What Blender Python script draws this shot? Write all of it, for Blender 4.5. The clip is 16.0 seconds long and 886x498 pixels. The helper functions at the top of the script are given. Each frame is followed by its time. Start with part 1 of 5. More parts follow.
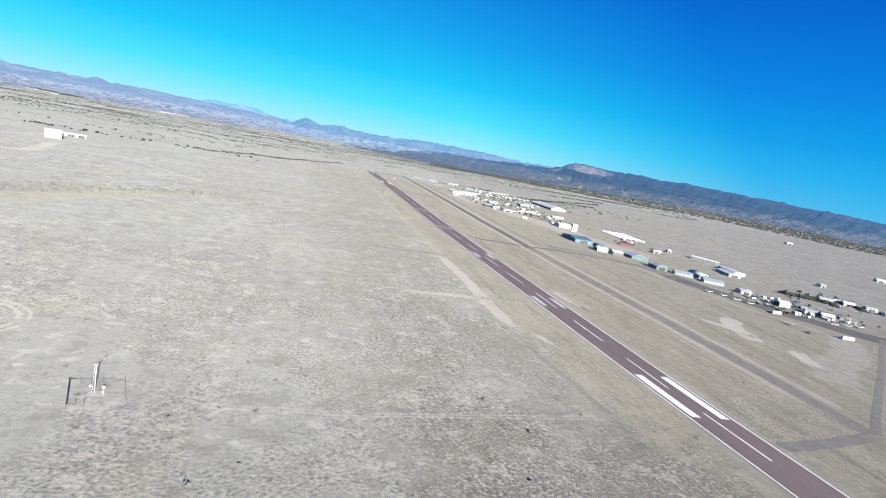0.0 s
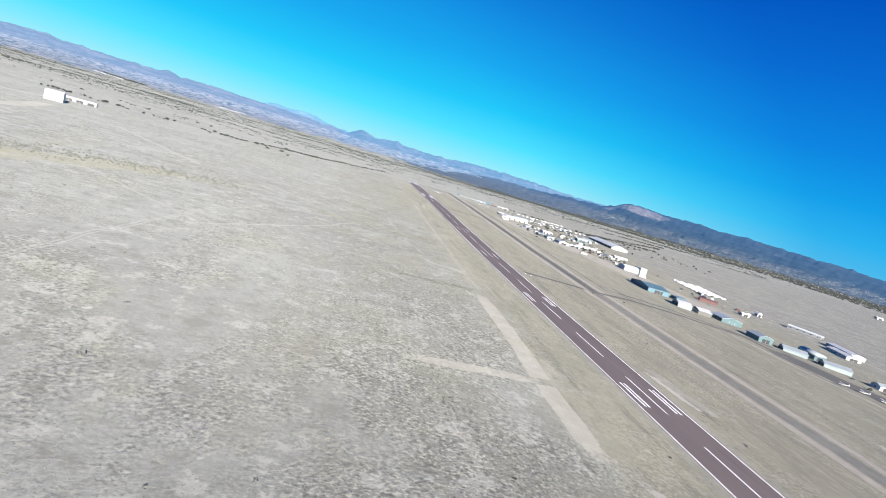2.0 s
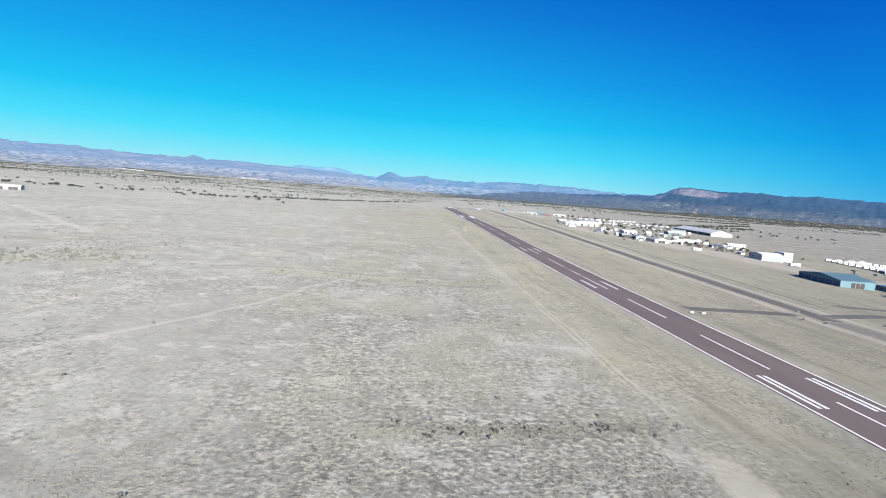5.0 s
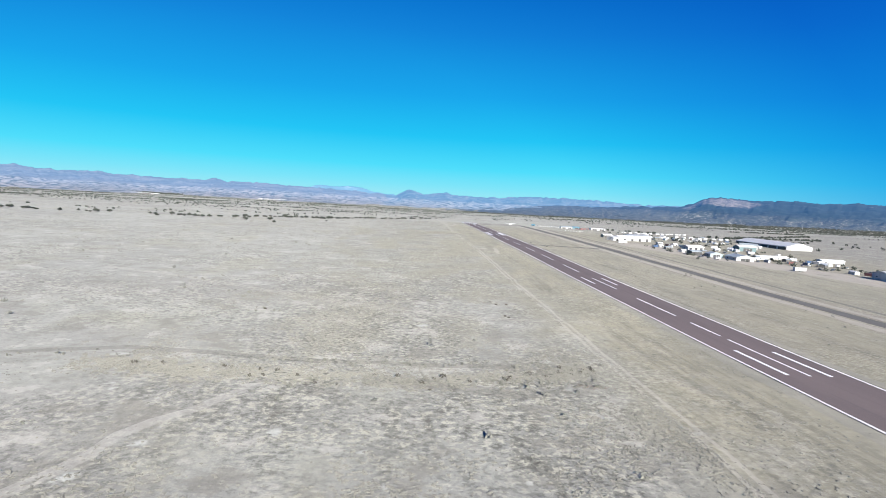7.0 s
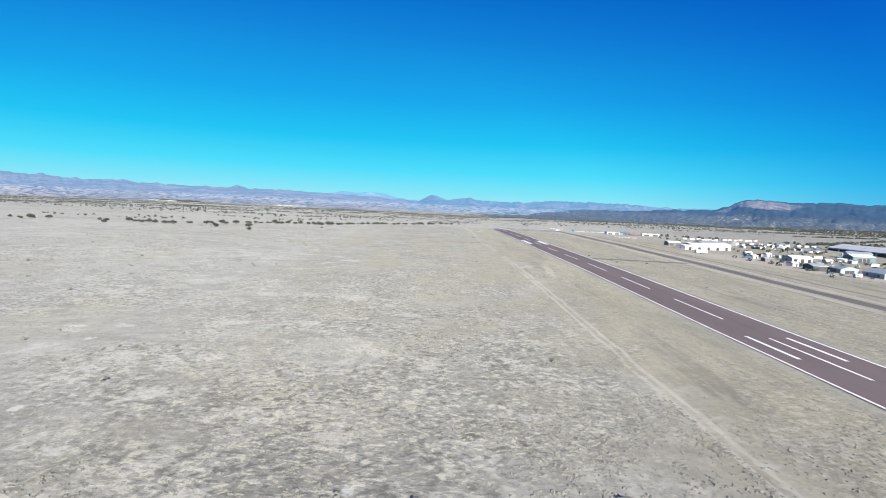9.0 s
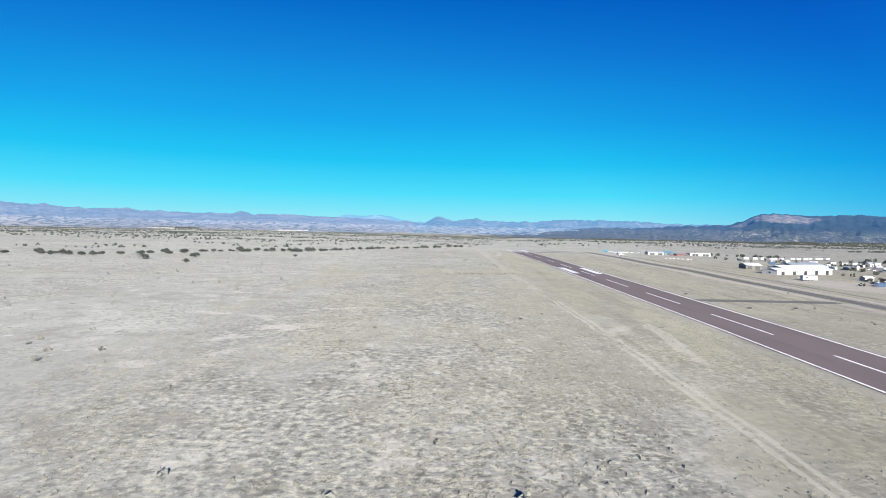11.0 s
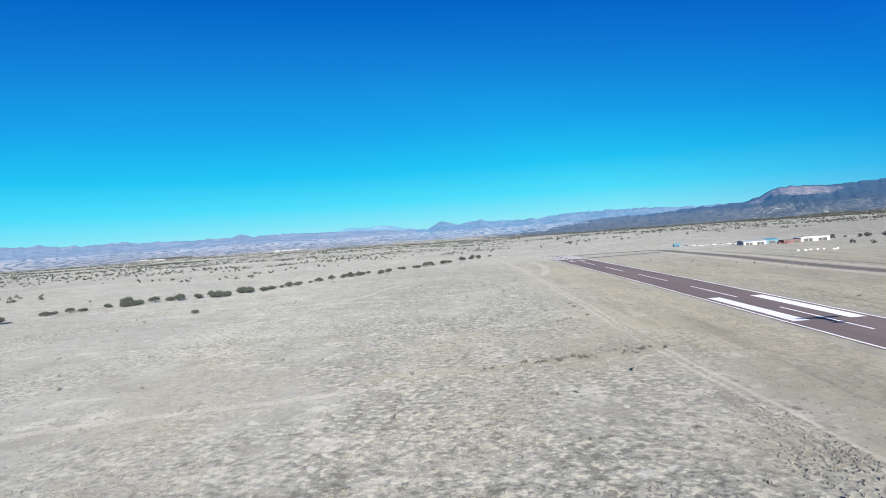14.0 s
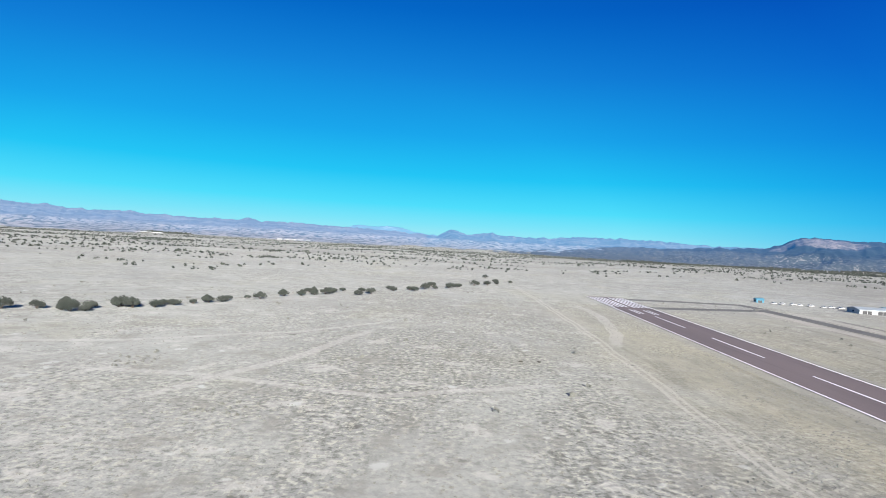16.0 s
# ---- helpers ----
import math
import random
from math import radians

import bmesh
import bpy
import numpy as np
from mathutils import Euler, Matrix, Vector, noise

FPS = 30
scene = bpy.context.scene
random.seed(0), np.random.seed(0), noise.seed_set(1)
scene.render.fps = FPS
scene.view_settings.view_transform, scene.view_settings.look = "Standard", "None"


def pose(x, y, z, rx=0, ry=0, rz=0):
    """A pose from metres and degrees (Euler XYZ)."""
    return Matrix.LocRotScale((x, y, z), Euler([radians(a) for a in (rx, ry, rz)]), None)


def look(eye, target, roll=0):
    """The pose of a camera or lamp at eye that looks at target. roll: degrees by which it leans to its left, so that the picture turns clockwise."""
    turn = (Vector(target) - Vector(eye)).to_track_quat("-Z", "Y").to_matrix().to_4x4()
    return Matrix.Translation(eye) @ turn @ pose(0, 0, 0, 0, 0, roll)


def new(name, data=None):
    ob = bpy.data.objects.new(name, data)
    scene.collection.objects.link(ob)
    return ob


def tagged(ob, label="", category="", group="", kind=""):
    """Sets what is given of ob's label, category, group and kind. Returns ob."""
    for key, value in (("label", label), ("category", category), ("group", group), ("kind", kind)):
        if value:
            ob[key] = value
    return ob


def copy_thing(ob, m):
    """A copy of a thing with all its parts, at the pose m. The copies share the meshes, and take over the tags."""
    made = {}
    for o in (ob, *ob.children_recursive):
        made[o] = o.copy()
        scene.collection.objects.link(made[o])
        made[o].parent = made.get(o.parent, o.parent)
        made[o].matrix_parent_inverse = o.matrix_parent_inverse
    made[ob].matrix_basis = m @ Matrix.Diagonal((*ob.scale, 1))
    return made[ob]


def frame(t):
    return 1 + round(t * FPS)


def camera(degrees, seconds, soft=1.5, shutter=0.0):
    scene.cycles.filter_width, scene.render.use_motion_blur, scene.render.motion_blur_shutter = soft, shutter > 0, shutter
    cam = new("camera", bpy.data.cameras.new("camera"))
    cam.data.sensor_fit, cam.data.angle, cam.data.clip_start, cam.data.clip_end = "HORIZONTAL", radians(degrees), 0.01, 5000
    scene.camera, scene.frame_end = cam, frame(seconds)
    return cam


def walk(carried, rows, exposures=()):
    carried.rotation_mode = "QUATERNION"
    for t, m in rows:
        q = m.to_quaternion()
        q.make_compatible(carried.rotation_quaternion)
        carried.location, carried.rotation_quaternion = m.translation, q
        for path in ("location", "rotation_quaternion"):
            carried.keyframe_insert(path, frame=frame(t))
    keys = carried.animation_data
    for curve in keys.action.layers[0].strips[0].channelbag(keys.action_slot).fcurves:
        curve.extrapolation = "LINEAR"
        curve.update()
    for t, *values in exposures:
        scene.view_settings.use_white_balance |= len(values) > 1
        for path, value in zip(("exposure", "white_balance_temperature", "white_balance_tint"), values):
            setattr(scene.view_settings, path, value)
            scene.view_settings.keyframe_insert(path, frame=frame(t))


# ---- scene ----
S = 0.48  # lengths below are true metres; the whole place is laid out at this scale

PATH = [  # seconds, x, y, z, yaw, pitch, roll
    (0, -84.34, -102.92, 41.77, -15.25, -9.62, 10.78),
    (0.5, -79.60, -86.03, 39.19, -13.89, -9.29, 13.64),
    (1, -74.98, -68.94, 36.73, -12.70, -8.90, 15.62),
    (1.5, -70.61, -51.48, 34.42, -11.76, -8.78, 18.99),
    (2, -66.67, -33.61, 32.14, -10.65, -8.28, 16.81),
    (2.5, -63.19, -15.55, 29.77, -9.33, -7.62, 14.24),
    (3, -60.21, 2.79, 27.47, -8.50, -7.28, 13.66),
    (3.5, -57.89, 21.44, 25.38, -8.26, -7.24, 10.17),
    (4, -55.80, 39.94, 23.47, -7.12, -7.24, 5.50),
    (4.5, -53.64, 58.00, 21.72, -5.99, -7.55, 3.97),
    (5, -51.60, 75.89, 20.06, -5.49, -6.32, 4.68),
    (7.5, -45.74, 159.58, 16.31, -2.76, -4.80, 3.30),
    (8, -44.74, 177.94, 15.59, -2.63, -4.92, 6.25),
    (8.5, -43.74, 196.31, 14.84, -1.51, -4.59, 4.12),
    (9, -42.79, 214.56, 14.13, -0.83, -4.35, 2.69),
    (11.5, -43.56, 298.50, 12.72, 0.49, -2.05, 0.45),
    (12, -44.08, 315.16, 12.90, 0.81, -2.07, -1.59),
    (12.5, -44.44, 331.88, 13.09, 1.00, -2.04, -2.77),
    (13, -44.75, 348.60, 13.21, 0.63, -2.03, -2.62),
    (13.5, -45.00, 365.31, 13.37, 0.34, -2.06, -3.59),
    (14, -45.19, 381.95, 13.58, 0.48, -1.76, -3.92),
    (14.5, -45.36, 398.39, 13.79, 1.10, -1.56, -3.26),
    (15, -45.57, 414.63, 14.06, 1.56, -1.33, -1.95),
    (15.5, -45.90, 430.46, 14.42, 1.48, -1.10, 1.29),
    (16, -46.43, 445.93, 14.86, 1.22, -1.00, 3.24),
]

EXPO = 1.30
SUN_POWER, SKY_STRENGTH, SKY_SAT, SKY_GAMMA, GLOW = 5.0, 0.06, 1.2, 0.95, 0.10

cam = camera(74.96, 16.0, soft=0.5)
walk(cam, [(t, pose(x, y, z, 90 + pitch, 0, yaw) @ pose(0, 0, 0, 0, 0, roll)) for t, x, y, z, yaw, pitch, roll in PATH],
     exposures=[(0, EXPO + 0.08), (3, EXPO + 0.02), (8.5, EXPO - 0.03), (16, EXPO - 0.03)])

# ---------------------------------------------------------------- light
SUN_AZ, SUN_EL = 167.0, 21.3  # degrees clockwise from the runway's heading, and above the horizon
world = bpy.data.worlds.new("world")
scene.world = world
world.use_nodes = True
wn, wl = world.node_tree.nodes, world.node_tree.links
sky = wn.new("ShaderNodeTexSky")
sky.sky_type = "NISHITA"
sky.sun_disc = False
sky.sun_elevation, sky.sun_rotation = radians(SUN_EL), radians(SUN_AZ)
sky.altitude, sky.air_density, sky.dust_density, sky.ozone_density = 2600, 1.0, 0.0, 4.0
tint = wn.new("ShaderNodeHueSaturation")
tint.inputs["Saturation"].default_value = SKY_SAT
wl.new(sky.outputs[0], tint.inputs["Color"])
cool = wn.new("ShaderNodeMix")  # dry, high, deep blue air with little red in it
cool.data_type, cool.blend_type = "RGBA", "MULTIPLY"
cool.inputs["Factor"].default_value = 1
cool.inputs["B"].default_value = (0.42, 0.86, 0.95, 1)
wl.new(tint.outputs[0], cool.inputs["A"])
deep = wn.new("ShaderNodeGamma")
deep.inputs["Gamma"].default_value = SKY_GAMMA
wl.new(cool.outputs["Result"], deep.inputs["Color"])
wl.new(deep.outputs[0], wn["Background"].inputs["Color"])
SKY_STOPS = (
    (0.0, (0.150, 0.325, 0.372, 1)),
    (0.025, (0.085, 0.318, 0.388, 1)),
    (0.055, (0.030, 0.298, 0.396, 1)),
    (0.106, (0.005, 0.232, 0.376, 1)),
    (0.174, (0.003, 0.159, 0.347, 1)),
    (0.272, (0.002, 0.097, 0.294, 1)),
    (0.365, (0.000, 0.06, 0.243, 1)),
    (0.5, (0.000, 0.038, 0.185, 1)),
    (1, (0.000, 0.016, 0.091, 1)),
)  # clear mountain air: from the pale horizon up to the deep zenith
aim = wn.new("ShaderNodeSeparateXYZ")
wl.new(wn.new("ShaderNodeTexCoord").outputs["Generated"], aim.inputs[0])
grade = wn.new("ShaderNodeValToRGB")
while len(grade.color_ramp.elements) < len(SKY_STOPS):
    grade.color_ramp.elements.new(0.5)
for el, (z, c) in zip(grade.color_ramp.elements, SKY_STOPS):
    el.position, el.color = z, c
grade.color_ramp.interpolation = "LINEAR"
wl.new(aim.outputs[2], grade.inputs["Fac"])
clear = wn.new("ShaderNodeBackground")
# the sky is deepest some 100 degrees away from the sun
dot = wn.new("ShaderNodeVectorMath")
dot.operation = "DOT_PRODUCT"
wl.new(aim.inputs[0].links[0].from_socket, dot.inputs[0])
dot.inputs[1].default_value = [math.sin(radians(SUN_AZ)) * math.cos(radians(SUN_EL)), math.cos(radians(SUN_AZ)) * math.cos(radians(SUN_EL)), math.sin(radians(SUN_EL))]
depth = wn.new("ShaderNodeMapRange")
for key, v in (("From Min", -0.80), ("From Max", -0.52)):
    depth.inputs[key].default_value = v
wl.new(dot.outputs["Value"], depth.inputs["Value"])
deeper = wn.new("ShaderNodeMix")
deeper.data_type, deeper.blend_type = "RGBA", "MULTIPLY"
deeper.inputs["B"].default_value = (0.25, 0.58, 0.86, 1)
wl.new(depth.outputs[0], deeper.inputs["Factor"])
wl.new(grade.outputs[0], deeper.inputs["A"])
wl.new(deeper.outputs["Result"], clear.inputs["Color"])
blend = wn.new("ShaderNodeMixShader")
blend.inputs[0].default_value = 0.95
wl.new(wn["Background"].outputs[0], blend.inputs[1])
wl.new(clear.outputs[0], blend.inputs[2])
wl.new(blend.outputs[0], wn["World Output"].inputs["Surface"])
wn["Background"].inputs["Strength"].default_value = SKY_STRENGTH

sun = new("sun", bpy.data.lights.new("sun", "SUN"))
sun.data.energy, sun.data.angle, sun.data.color = SUN_POWER, radians(0.5), (1.0, 0.962, 0.888)
sun_way = Vector((math.sin(radians(SUN_AZ)) * math.cos(radians(SUN_EL)), math.cos(radians(SUN_AZ)) * math.cos(radians(SUN_EL)), math.sin(radians(SUN_EL))))
sun.matrix_world = look((0, 0, 300), Vector((0, 0, 300)) - sun_way)


# ---------------------------------------------------------------- materials
EARTH = 0.5  # how strongly dry soil and grass scatter the light back


class Nodes:
    """A small helper that adds nodes to one material."""

    def __init__(self, name, rough=0.9, metal=0.0, earth=0.0):
        self.mat = bpy.data.materials.new(name)
        self.mat.use_nodes = True
        self.n, self.l = self.mat.node_tree.nodes, self.mat.node_tree.links
        self.bsdf = self.n["Principled BSDF"]
        self.bsdf.inputs["Roughness"].default_value = rough
        self.bsdf.inputs["Metallic"].default_value = metal
        self.bsdf.inputs["Diffuse Roughness"].default_value = earth  # dry earth and grass scatter light back
        self.geo = self.n.new("ShaderNodeNewGeometry")
        self.pos = self.geo.outputs["Position"]

    def noise(self, metres, detail=4, rough=0.6, stretch=None, turn=0.0, local=False):
        """Noise whose features are about so many true metres wide."""
        src = self.pos
        if local:
            src = self.n.new("ShaderNodeTexCoord").outputs["Object"]
        mp = self.n.new("ShaderNodeMapping")
        mp.inputs["Rotation"].default_value = (0, 0, turn)
        k = 1 / (metres * S)
        mp.inputs["Scale"].default_value = [k * c for c in (stretch or (1, 1, 1))]
        self.l.new(src, mp.inputs["Vector"])
        t = self.n.new("ShaderNodeTexNoise")
        t.inputs["Scale"].default_value, t.inputs["Detail"].default_value, t.inputs["Roughness"].default_value = 1, detail, rough
        self.l.new(mp.outputs[0], t.inputs["Vector"])
        return t.outputs["Fac"]

    def cells(self, metres, sway, amount=1.0):
        """Distance from the middles of rounded cells about so many true metres wide, bent by another texture."""
        v = self.n.new("ShaderNodeTexVoronoi")
        v.feature = "SMOOTH_F1"
        v.inputs["Scale"].default_value, v.inputs["Smoothness"].default_value = 1 / (metres * S), 0.35
        bend = self.n.new("ShaderNodeVectorMath")
        bend.operation = "MULTIPLY_ADD"
        self.l.new(sway, bend.inputs[0])
        bend.inputs[1].default_value = (metres * S * amount, metres * S * amount, 0)
        self.l.new(self.pos, bend.inputs[2])
        self.l.new(bend.outputs[0], v.inputs["Vector"])
        return v.outputs["Distance"]

    def ramp(self, fac, lo, hi, a=0.0, b=1.0):
        r = self.n.new("ShaderNodeMapRange")
        r.interpolation_type = "SMOOTHSTEP"
        for key, v in (("From Min", lo), ("From Max", hi), ("To Min", a), ("To Max", b)):
            r.inputs[key].default_value = v
        self.l.new(fac, r.inputs["Value"])
        return r.outputs[0]

    def mix(self, fac, a, b):
        m = self.n.new("ShaderNodeMix")
        m.data_type = "RGBA"
        for sock, v in ((m.inputs["Factor"], fac), (m.inputs["A"], a), (m.inputs["B"], b)):
            if isinstance(v, (int, float)):
                sock.default_value = v
            elif isinstance(v, tuple):
                sock.default_value = (*v, 1)
            else:
                self.l.new(v, sock)
        return m.outputs["Result"]

    def math(self, op, a, b):
        m = self.n.new("ShaderNodeMath")
        m.operation = op
        for sock, v in zip(m.inputs, (a, b)):
            if isinstance(v, (int, float)):
                sock.default_value = v
            else:
                self.l.new(v, sock)
        return m.outputs[0]

    def color(self, c):
        self.l.new(c, self.bsdf.inputs["Base Color"])
        return self

    def bump(self, fac, metres, strength=1.0):
        b = self.n.new("ShaderNodeBump")
        b.inputs["Distance"].default_value, b.inputs["Strength"].default_value = metres * S, strength
        self.l.new(fac, b.inputs["Height"])
        self.l.new(b.outputs[0], self.bsdf.inputs["Normal"])
        return self

    def random(self):
        return self.n.new("ShaderNodeObjectInfo").outputs["Random"]


def prairie(m):
    """Colour of the dry short-grass prairie: grey-tan soil, straw, hummocks of bunch grass, bald pale spots, dark tufts."""
    c = m.mix(m.ramp(m.noise(90, 4), 0.38, 0.62), (0.224, 0.228, 0.210), (0.194, 0.196, 0.184))
    c = m.mix(m.ramp(m.noise(130, 4, stretch=(0.5, 1, 1), turn=0.25), 0.50, 0.64, 0, 0.55), c, (0.167, 0.162, 0.154))
    c = m.mix(m.ramp(m.noise(42, 4, stretch=(1, 0.6, 1)), 0.52, 0.66, 0, 0.55), c, (0.206, 0.203, 0.162))
    c = m.mix(m.ramp(m.noise(15, 4, 0.6), 0.54, 0.66, 0, 0.40), c, (0.136, 0.136, 0.126))
    xyz = m.n.new("ShaderNodeSeparateXYZ")
    m.l.new(m.pos, xyz.inputs[0])
    wob = m.math("MULTIPLY", m.math("SUBTRACT", m.noise(30, 5), 0.5), 60 * S)
    across, along = m.math("ADD", xyz.outputs[0], wob), m.math("ADD", xyz.outputs[1], m.math("MULTIPLY", wob, 4))
    near = m.math("MULTIPLY", m.ramp(along, 1060 * S, 1380 * S, 1, 0), m.ramp(across, 320 * S, 520 * S, 1, 0))
    far = m.ramp(along, 1350 * S, 1800 * S)
    c = m.mix(m.math("MULTIPLY", far, m.ramp(m.noise(320, 7, 0.72, stretch=(0.3, 1, 1)), 0.50, 0.58, 0, 0.5)), c, (0.111, 0.113, 0.104))
    c = m.mix(m.math("MULTIPLY", far, m.ramp(m.noise(150, 7, 0.75, stretch=(0.3, 1, 1)), 0.57, 0.62, 0, 0.7)), c, (0.248, 0.253, 0.241))
    # browner range land east of the airfield
    east = m.math("MULTIPLY", m.ramp(across, 200 * S, 420 * S), m.ramp(along, 1300 * S, 2300 * S, 1, 0.25))
    c = m.mix(m.math("MULTIPLY", east, 0.60), c, m.mix(m.ramp(m.noise(45, 6, 0.75), 0.42, 0.60), (0.152, 0.143, 0.123), (0.099, 0.091, 0.081)))
    # mown grass of the airfield: yellow-brown, with long wheel and mower streaks
    mown = m.math("MULTIPLY", m.ramp(across, -72 * S, -30 * S), near)
    c = m.mix(m.math("MULTIPLY", mown, 0.80), c, m.mix(m.ramp(m.noise(26, 5, stretch=(1, 0.4, 1)), 0.4, 0.6), (0.205, 0.190, 0.136), (0.152, 0.143, 0.106)))
    beyond = m.math("MULTIPLY", m.ramp(across, 6 * S, 22 * S), m.math("MULTIPLY", near, m.ramp(along, 300 * S, 750 * S, 1, 0.3)))
    c = m.mix(m.math("MULTIPLY", beyond, 0.75), c, m.mix(m.ramp(m.noise(16, 6, 0.75, stretch=(1, 0.35, 1)), 0.40, 0.62), (0.158, 0.148, 0.112), (0.120, 0.109, 0.087)))
    streak = m.noise(9, 5, 0.7, stretch=(1, 0.09, 1))
    c = m.mix(m.math("MULTIPLY", mown, m.ramp(streak, 0.51, 0.62, 0, 0.60)), c, (0.190, 0.181, 0.136))
    c = m.mix(m.math("MULTIPLY", mown, m.ramp(streak, 0.36, 0.47, 0.50, 0)), c, (0.070, 0.065, 0.052))
    # coarse dark clumps of sage in a broken belt beside the mown strip
    belt = m.math("MULTIPLY", m.ramp(across, -175 * S, -110 * S), m.ramp(across, -66 * S, -46 * S, 1, 0))
    patchy = m.ramp(m.noise(55, 4, 0.55, stretch=(1, 0.8, 1)), 0.38, 0.50, 0.25, 1)
    sage = m.math("MULTIPLY", m.math("MULTIPLY", belt, patchy), near)
    corner = m.math("MULTIPLY", m.ramp(along, -75 * S, -20 * S, 1, 0), m.math("MULTIPLY", m.ramp(across, -165 * S, -110 * S), m.ramp(across, -36 * S, -20 * S, 1, 0)))
    sage = m.math("MAXIMUM", sage, m.math("MULTIPLY", corner, 0.9))
    c = m.mix(m.math("MULTIPLY", sage, 0.40), c, (0.123, 0.124, 0.112))
    c = m.mix(m.math("MULTIPLY", corner, 0.45), c, (0.088, 0.084, 0.077))
    # bunch grass: straw-coloured hummocks, bright tops and shaded gaps painted in, in loose patches and coarsest in the
    # sage belt
    thick = m.ramp(m.noise(45, 5, 0.62, stretch=(1, 0.6, 1)), 0.42, 0.58, 0.16, 0.80)
    thick = m.math("MULTIPLY", thick, m.math("SUBTRACT", 1, m.math("MULTIPLY", mown, 0.35)))
    rank = m.math("MAXIMUM", thick, sage)
    clod = m.noise(4.5, 5, 0.70)
    lumps = m.noise(1.25, 3, 0.6)
    grass = m.noise(0.55, 3, 0.6)
    rows = m.noise(3.2, 4, 0.6, stretch=(1, 0.22, 1))
    c = m.mix(m.math("MULTIPLY", m.ramp(clod, 0.52, 0.62), m.math("ADD", m.math("MULTIPLY", rank, 0.22), 0.20)), c, (0.124, 0.122, 0.110))
    c = m.mix(m.math("MULTIPLY", m.ramp(clod, 0.36, 0.46, 1, 0), m.math("ADD", m.math("MULTIPLY", rank, 0.25), 0.16)), c, (0.261, 0.259, 0.237))
    c = m.mix(m.math("MULTIPLY", m.ramp(rows, 0.52, 0.62), m.math("MULTIPLY", m.math("MAXIMUM", sage, m.math("MULTIPLY", mown, 0.6)), 0.50)), c, (0.087, 0.084, 0.070))
    c = m.mix(m.math("MULTIPLY", m.ramp(lumps, 0.52, 0.62), m.math("MULTIPLY", rank, 0.70)), c, (0.325, 0.318, 0.266))
    c = m.mix(m.math("MULTIPLY", m.ramp(lumps, 0.37, 0.47, 1, 0), m.math("MULTIPLY", rank, 0.72)), c, (0.059, 0.058, 0.049))
    c = m.mix(m.math("MULTIPLY", m.ramp(grass, 0.56, 0.66), m.math("MULTIPLY", rank, 0.40)), c, (0.075, 0.072, 0.060))
    # bald pale spots of two sizes, and dark single tufts
    wide = m.noise(11, 5, 0.68)
    c = m.mix(m.math("MULTIPLY", m.ramp(wide, 0.56, 0.64, 0, 0.55), m.math("SUBTRACT", 1, m.math("MULTIPLY", mown, 0.7))), c, (0.302, 0.297, 0.273))
    c = m.mix(m.math("MULTIPLY", m.ramp(wide, 0.36, 0.47, 0.62, 0), m.math("SUBTRACT", 1, m.math("MULTIPLY", mown, 0.7))), c, (0.138, 0.132, 0.117))
    open_grass = m.math("SUBTRACT", 1, m.math("MULTIPLY", mown, 0.75))
    shape = m.noise(5, 4, 0.65)
    spots = m.math("MULTIPLY", m.ramp(m.cells(13, shape, 0.45), 0.06, 0.13, 1, 0), m.math("MULTIPLY", m.ramp(m.noise(60, 4), 0.40, 0.52, 0.15, 0.95), open_grass))
    c = m.mix(spots, c, (0.284, 0.290, 0.273))
    specks = m.math("MULTIPLY", m.ramp(m.cells(7.5, m.noise(2.6, 3), 0.40), 0.05, 0.11, 1, 0), m.math("MULTIPLY", m.ramp(m.noise(33, 4), 0.45, 0.55, 0.05, 0.9), open_grass))
    c = m.mix(specks, c, (0.281, 0.285, 0.266))
    tufts = m.math("MULTIPLY", m.ramp(m.cells(9.5, m.noise(2.2, 3), 0.40), 0.05, 0.12, 1, 0), m.ramp(m.noise(48, 4), 0.46, 0.58, 0.0, 0.85))
    c = m.mix(tufts, c, (0.062, 0.060, 0.051))
    high = m.math("MULTIPLY", lumps, m.math("ADD", rank, 0.25))
    return c, m.math("ADD", high, m.math("MULTIPLY", grass, 0.20))


def ground_material():
    m = Nodes("prairie", 0.95, earth=EARTH)
    c, grass = prairie(m)
    # drained low ground and far plain carry sparser, greyer cover
    m.color(c).bump(m.math("ADD", grass, m.math("MULTIPLY", m.noise(7, 4), 0.8)), 0.30, 1.0)
    return m.mat


def worn_material(name, colour, other, metres, fade=True, rough=0.95, cover=1.0, ragged=1.1):
    """A track, strip or pavement whose ragged borders fade into the prairie (attribute 'body': 1 inside, 0 at the border)."""
    m = Nodes(name, rough, earth=EARTH)
    c, grass = prairie(m)
    d = m.mix(m.ramp(m.noise(metres, 5), 0.35, 0.65), colour, other)
    fine = m.noise(0.8, 4, 0.7)
    d = m.mix(m.ramp(fine, 0.35, 0.7, 0, 0.35), d, tuple(0.72 * v for v in colour))
    if fade:
        at = m.n.new("ShaderNodeAttribute")
        at.attribute_name = "body"
        f = m.math("ADD", at.outputs["Fac"], m.math("MULTIPLY", m.math("SUBTRACT", m.noise(3.0, 5, 0.7), 0.5), ragged))
        f = m.ramp(f, 0.25, 0.60, 0, cover)
        d = m.mix(f, c, d)
        fine = m.math("ADD", m.math("MULTIPLY", grass, m.math("SUBTRACT", 1, f)), m.math("MULTIPLY", fine, 0.3))
    m.color(d).bump(fine, 0.25, 1.0)
    return m.mat


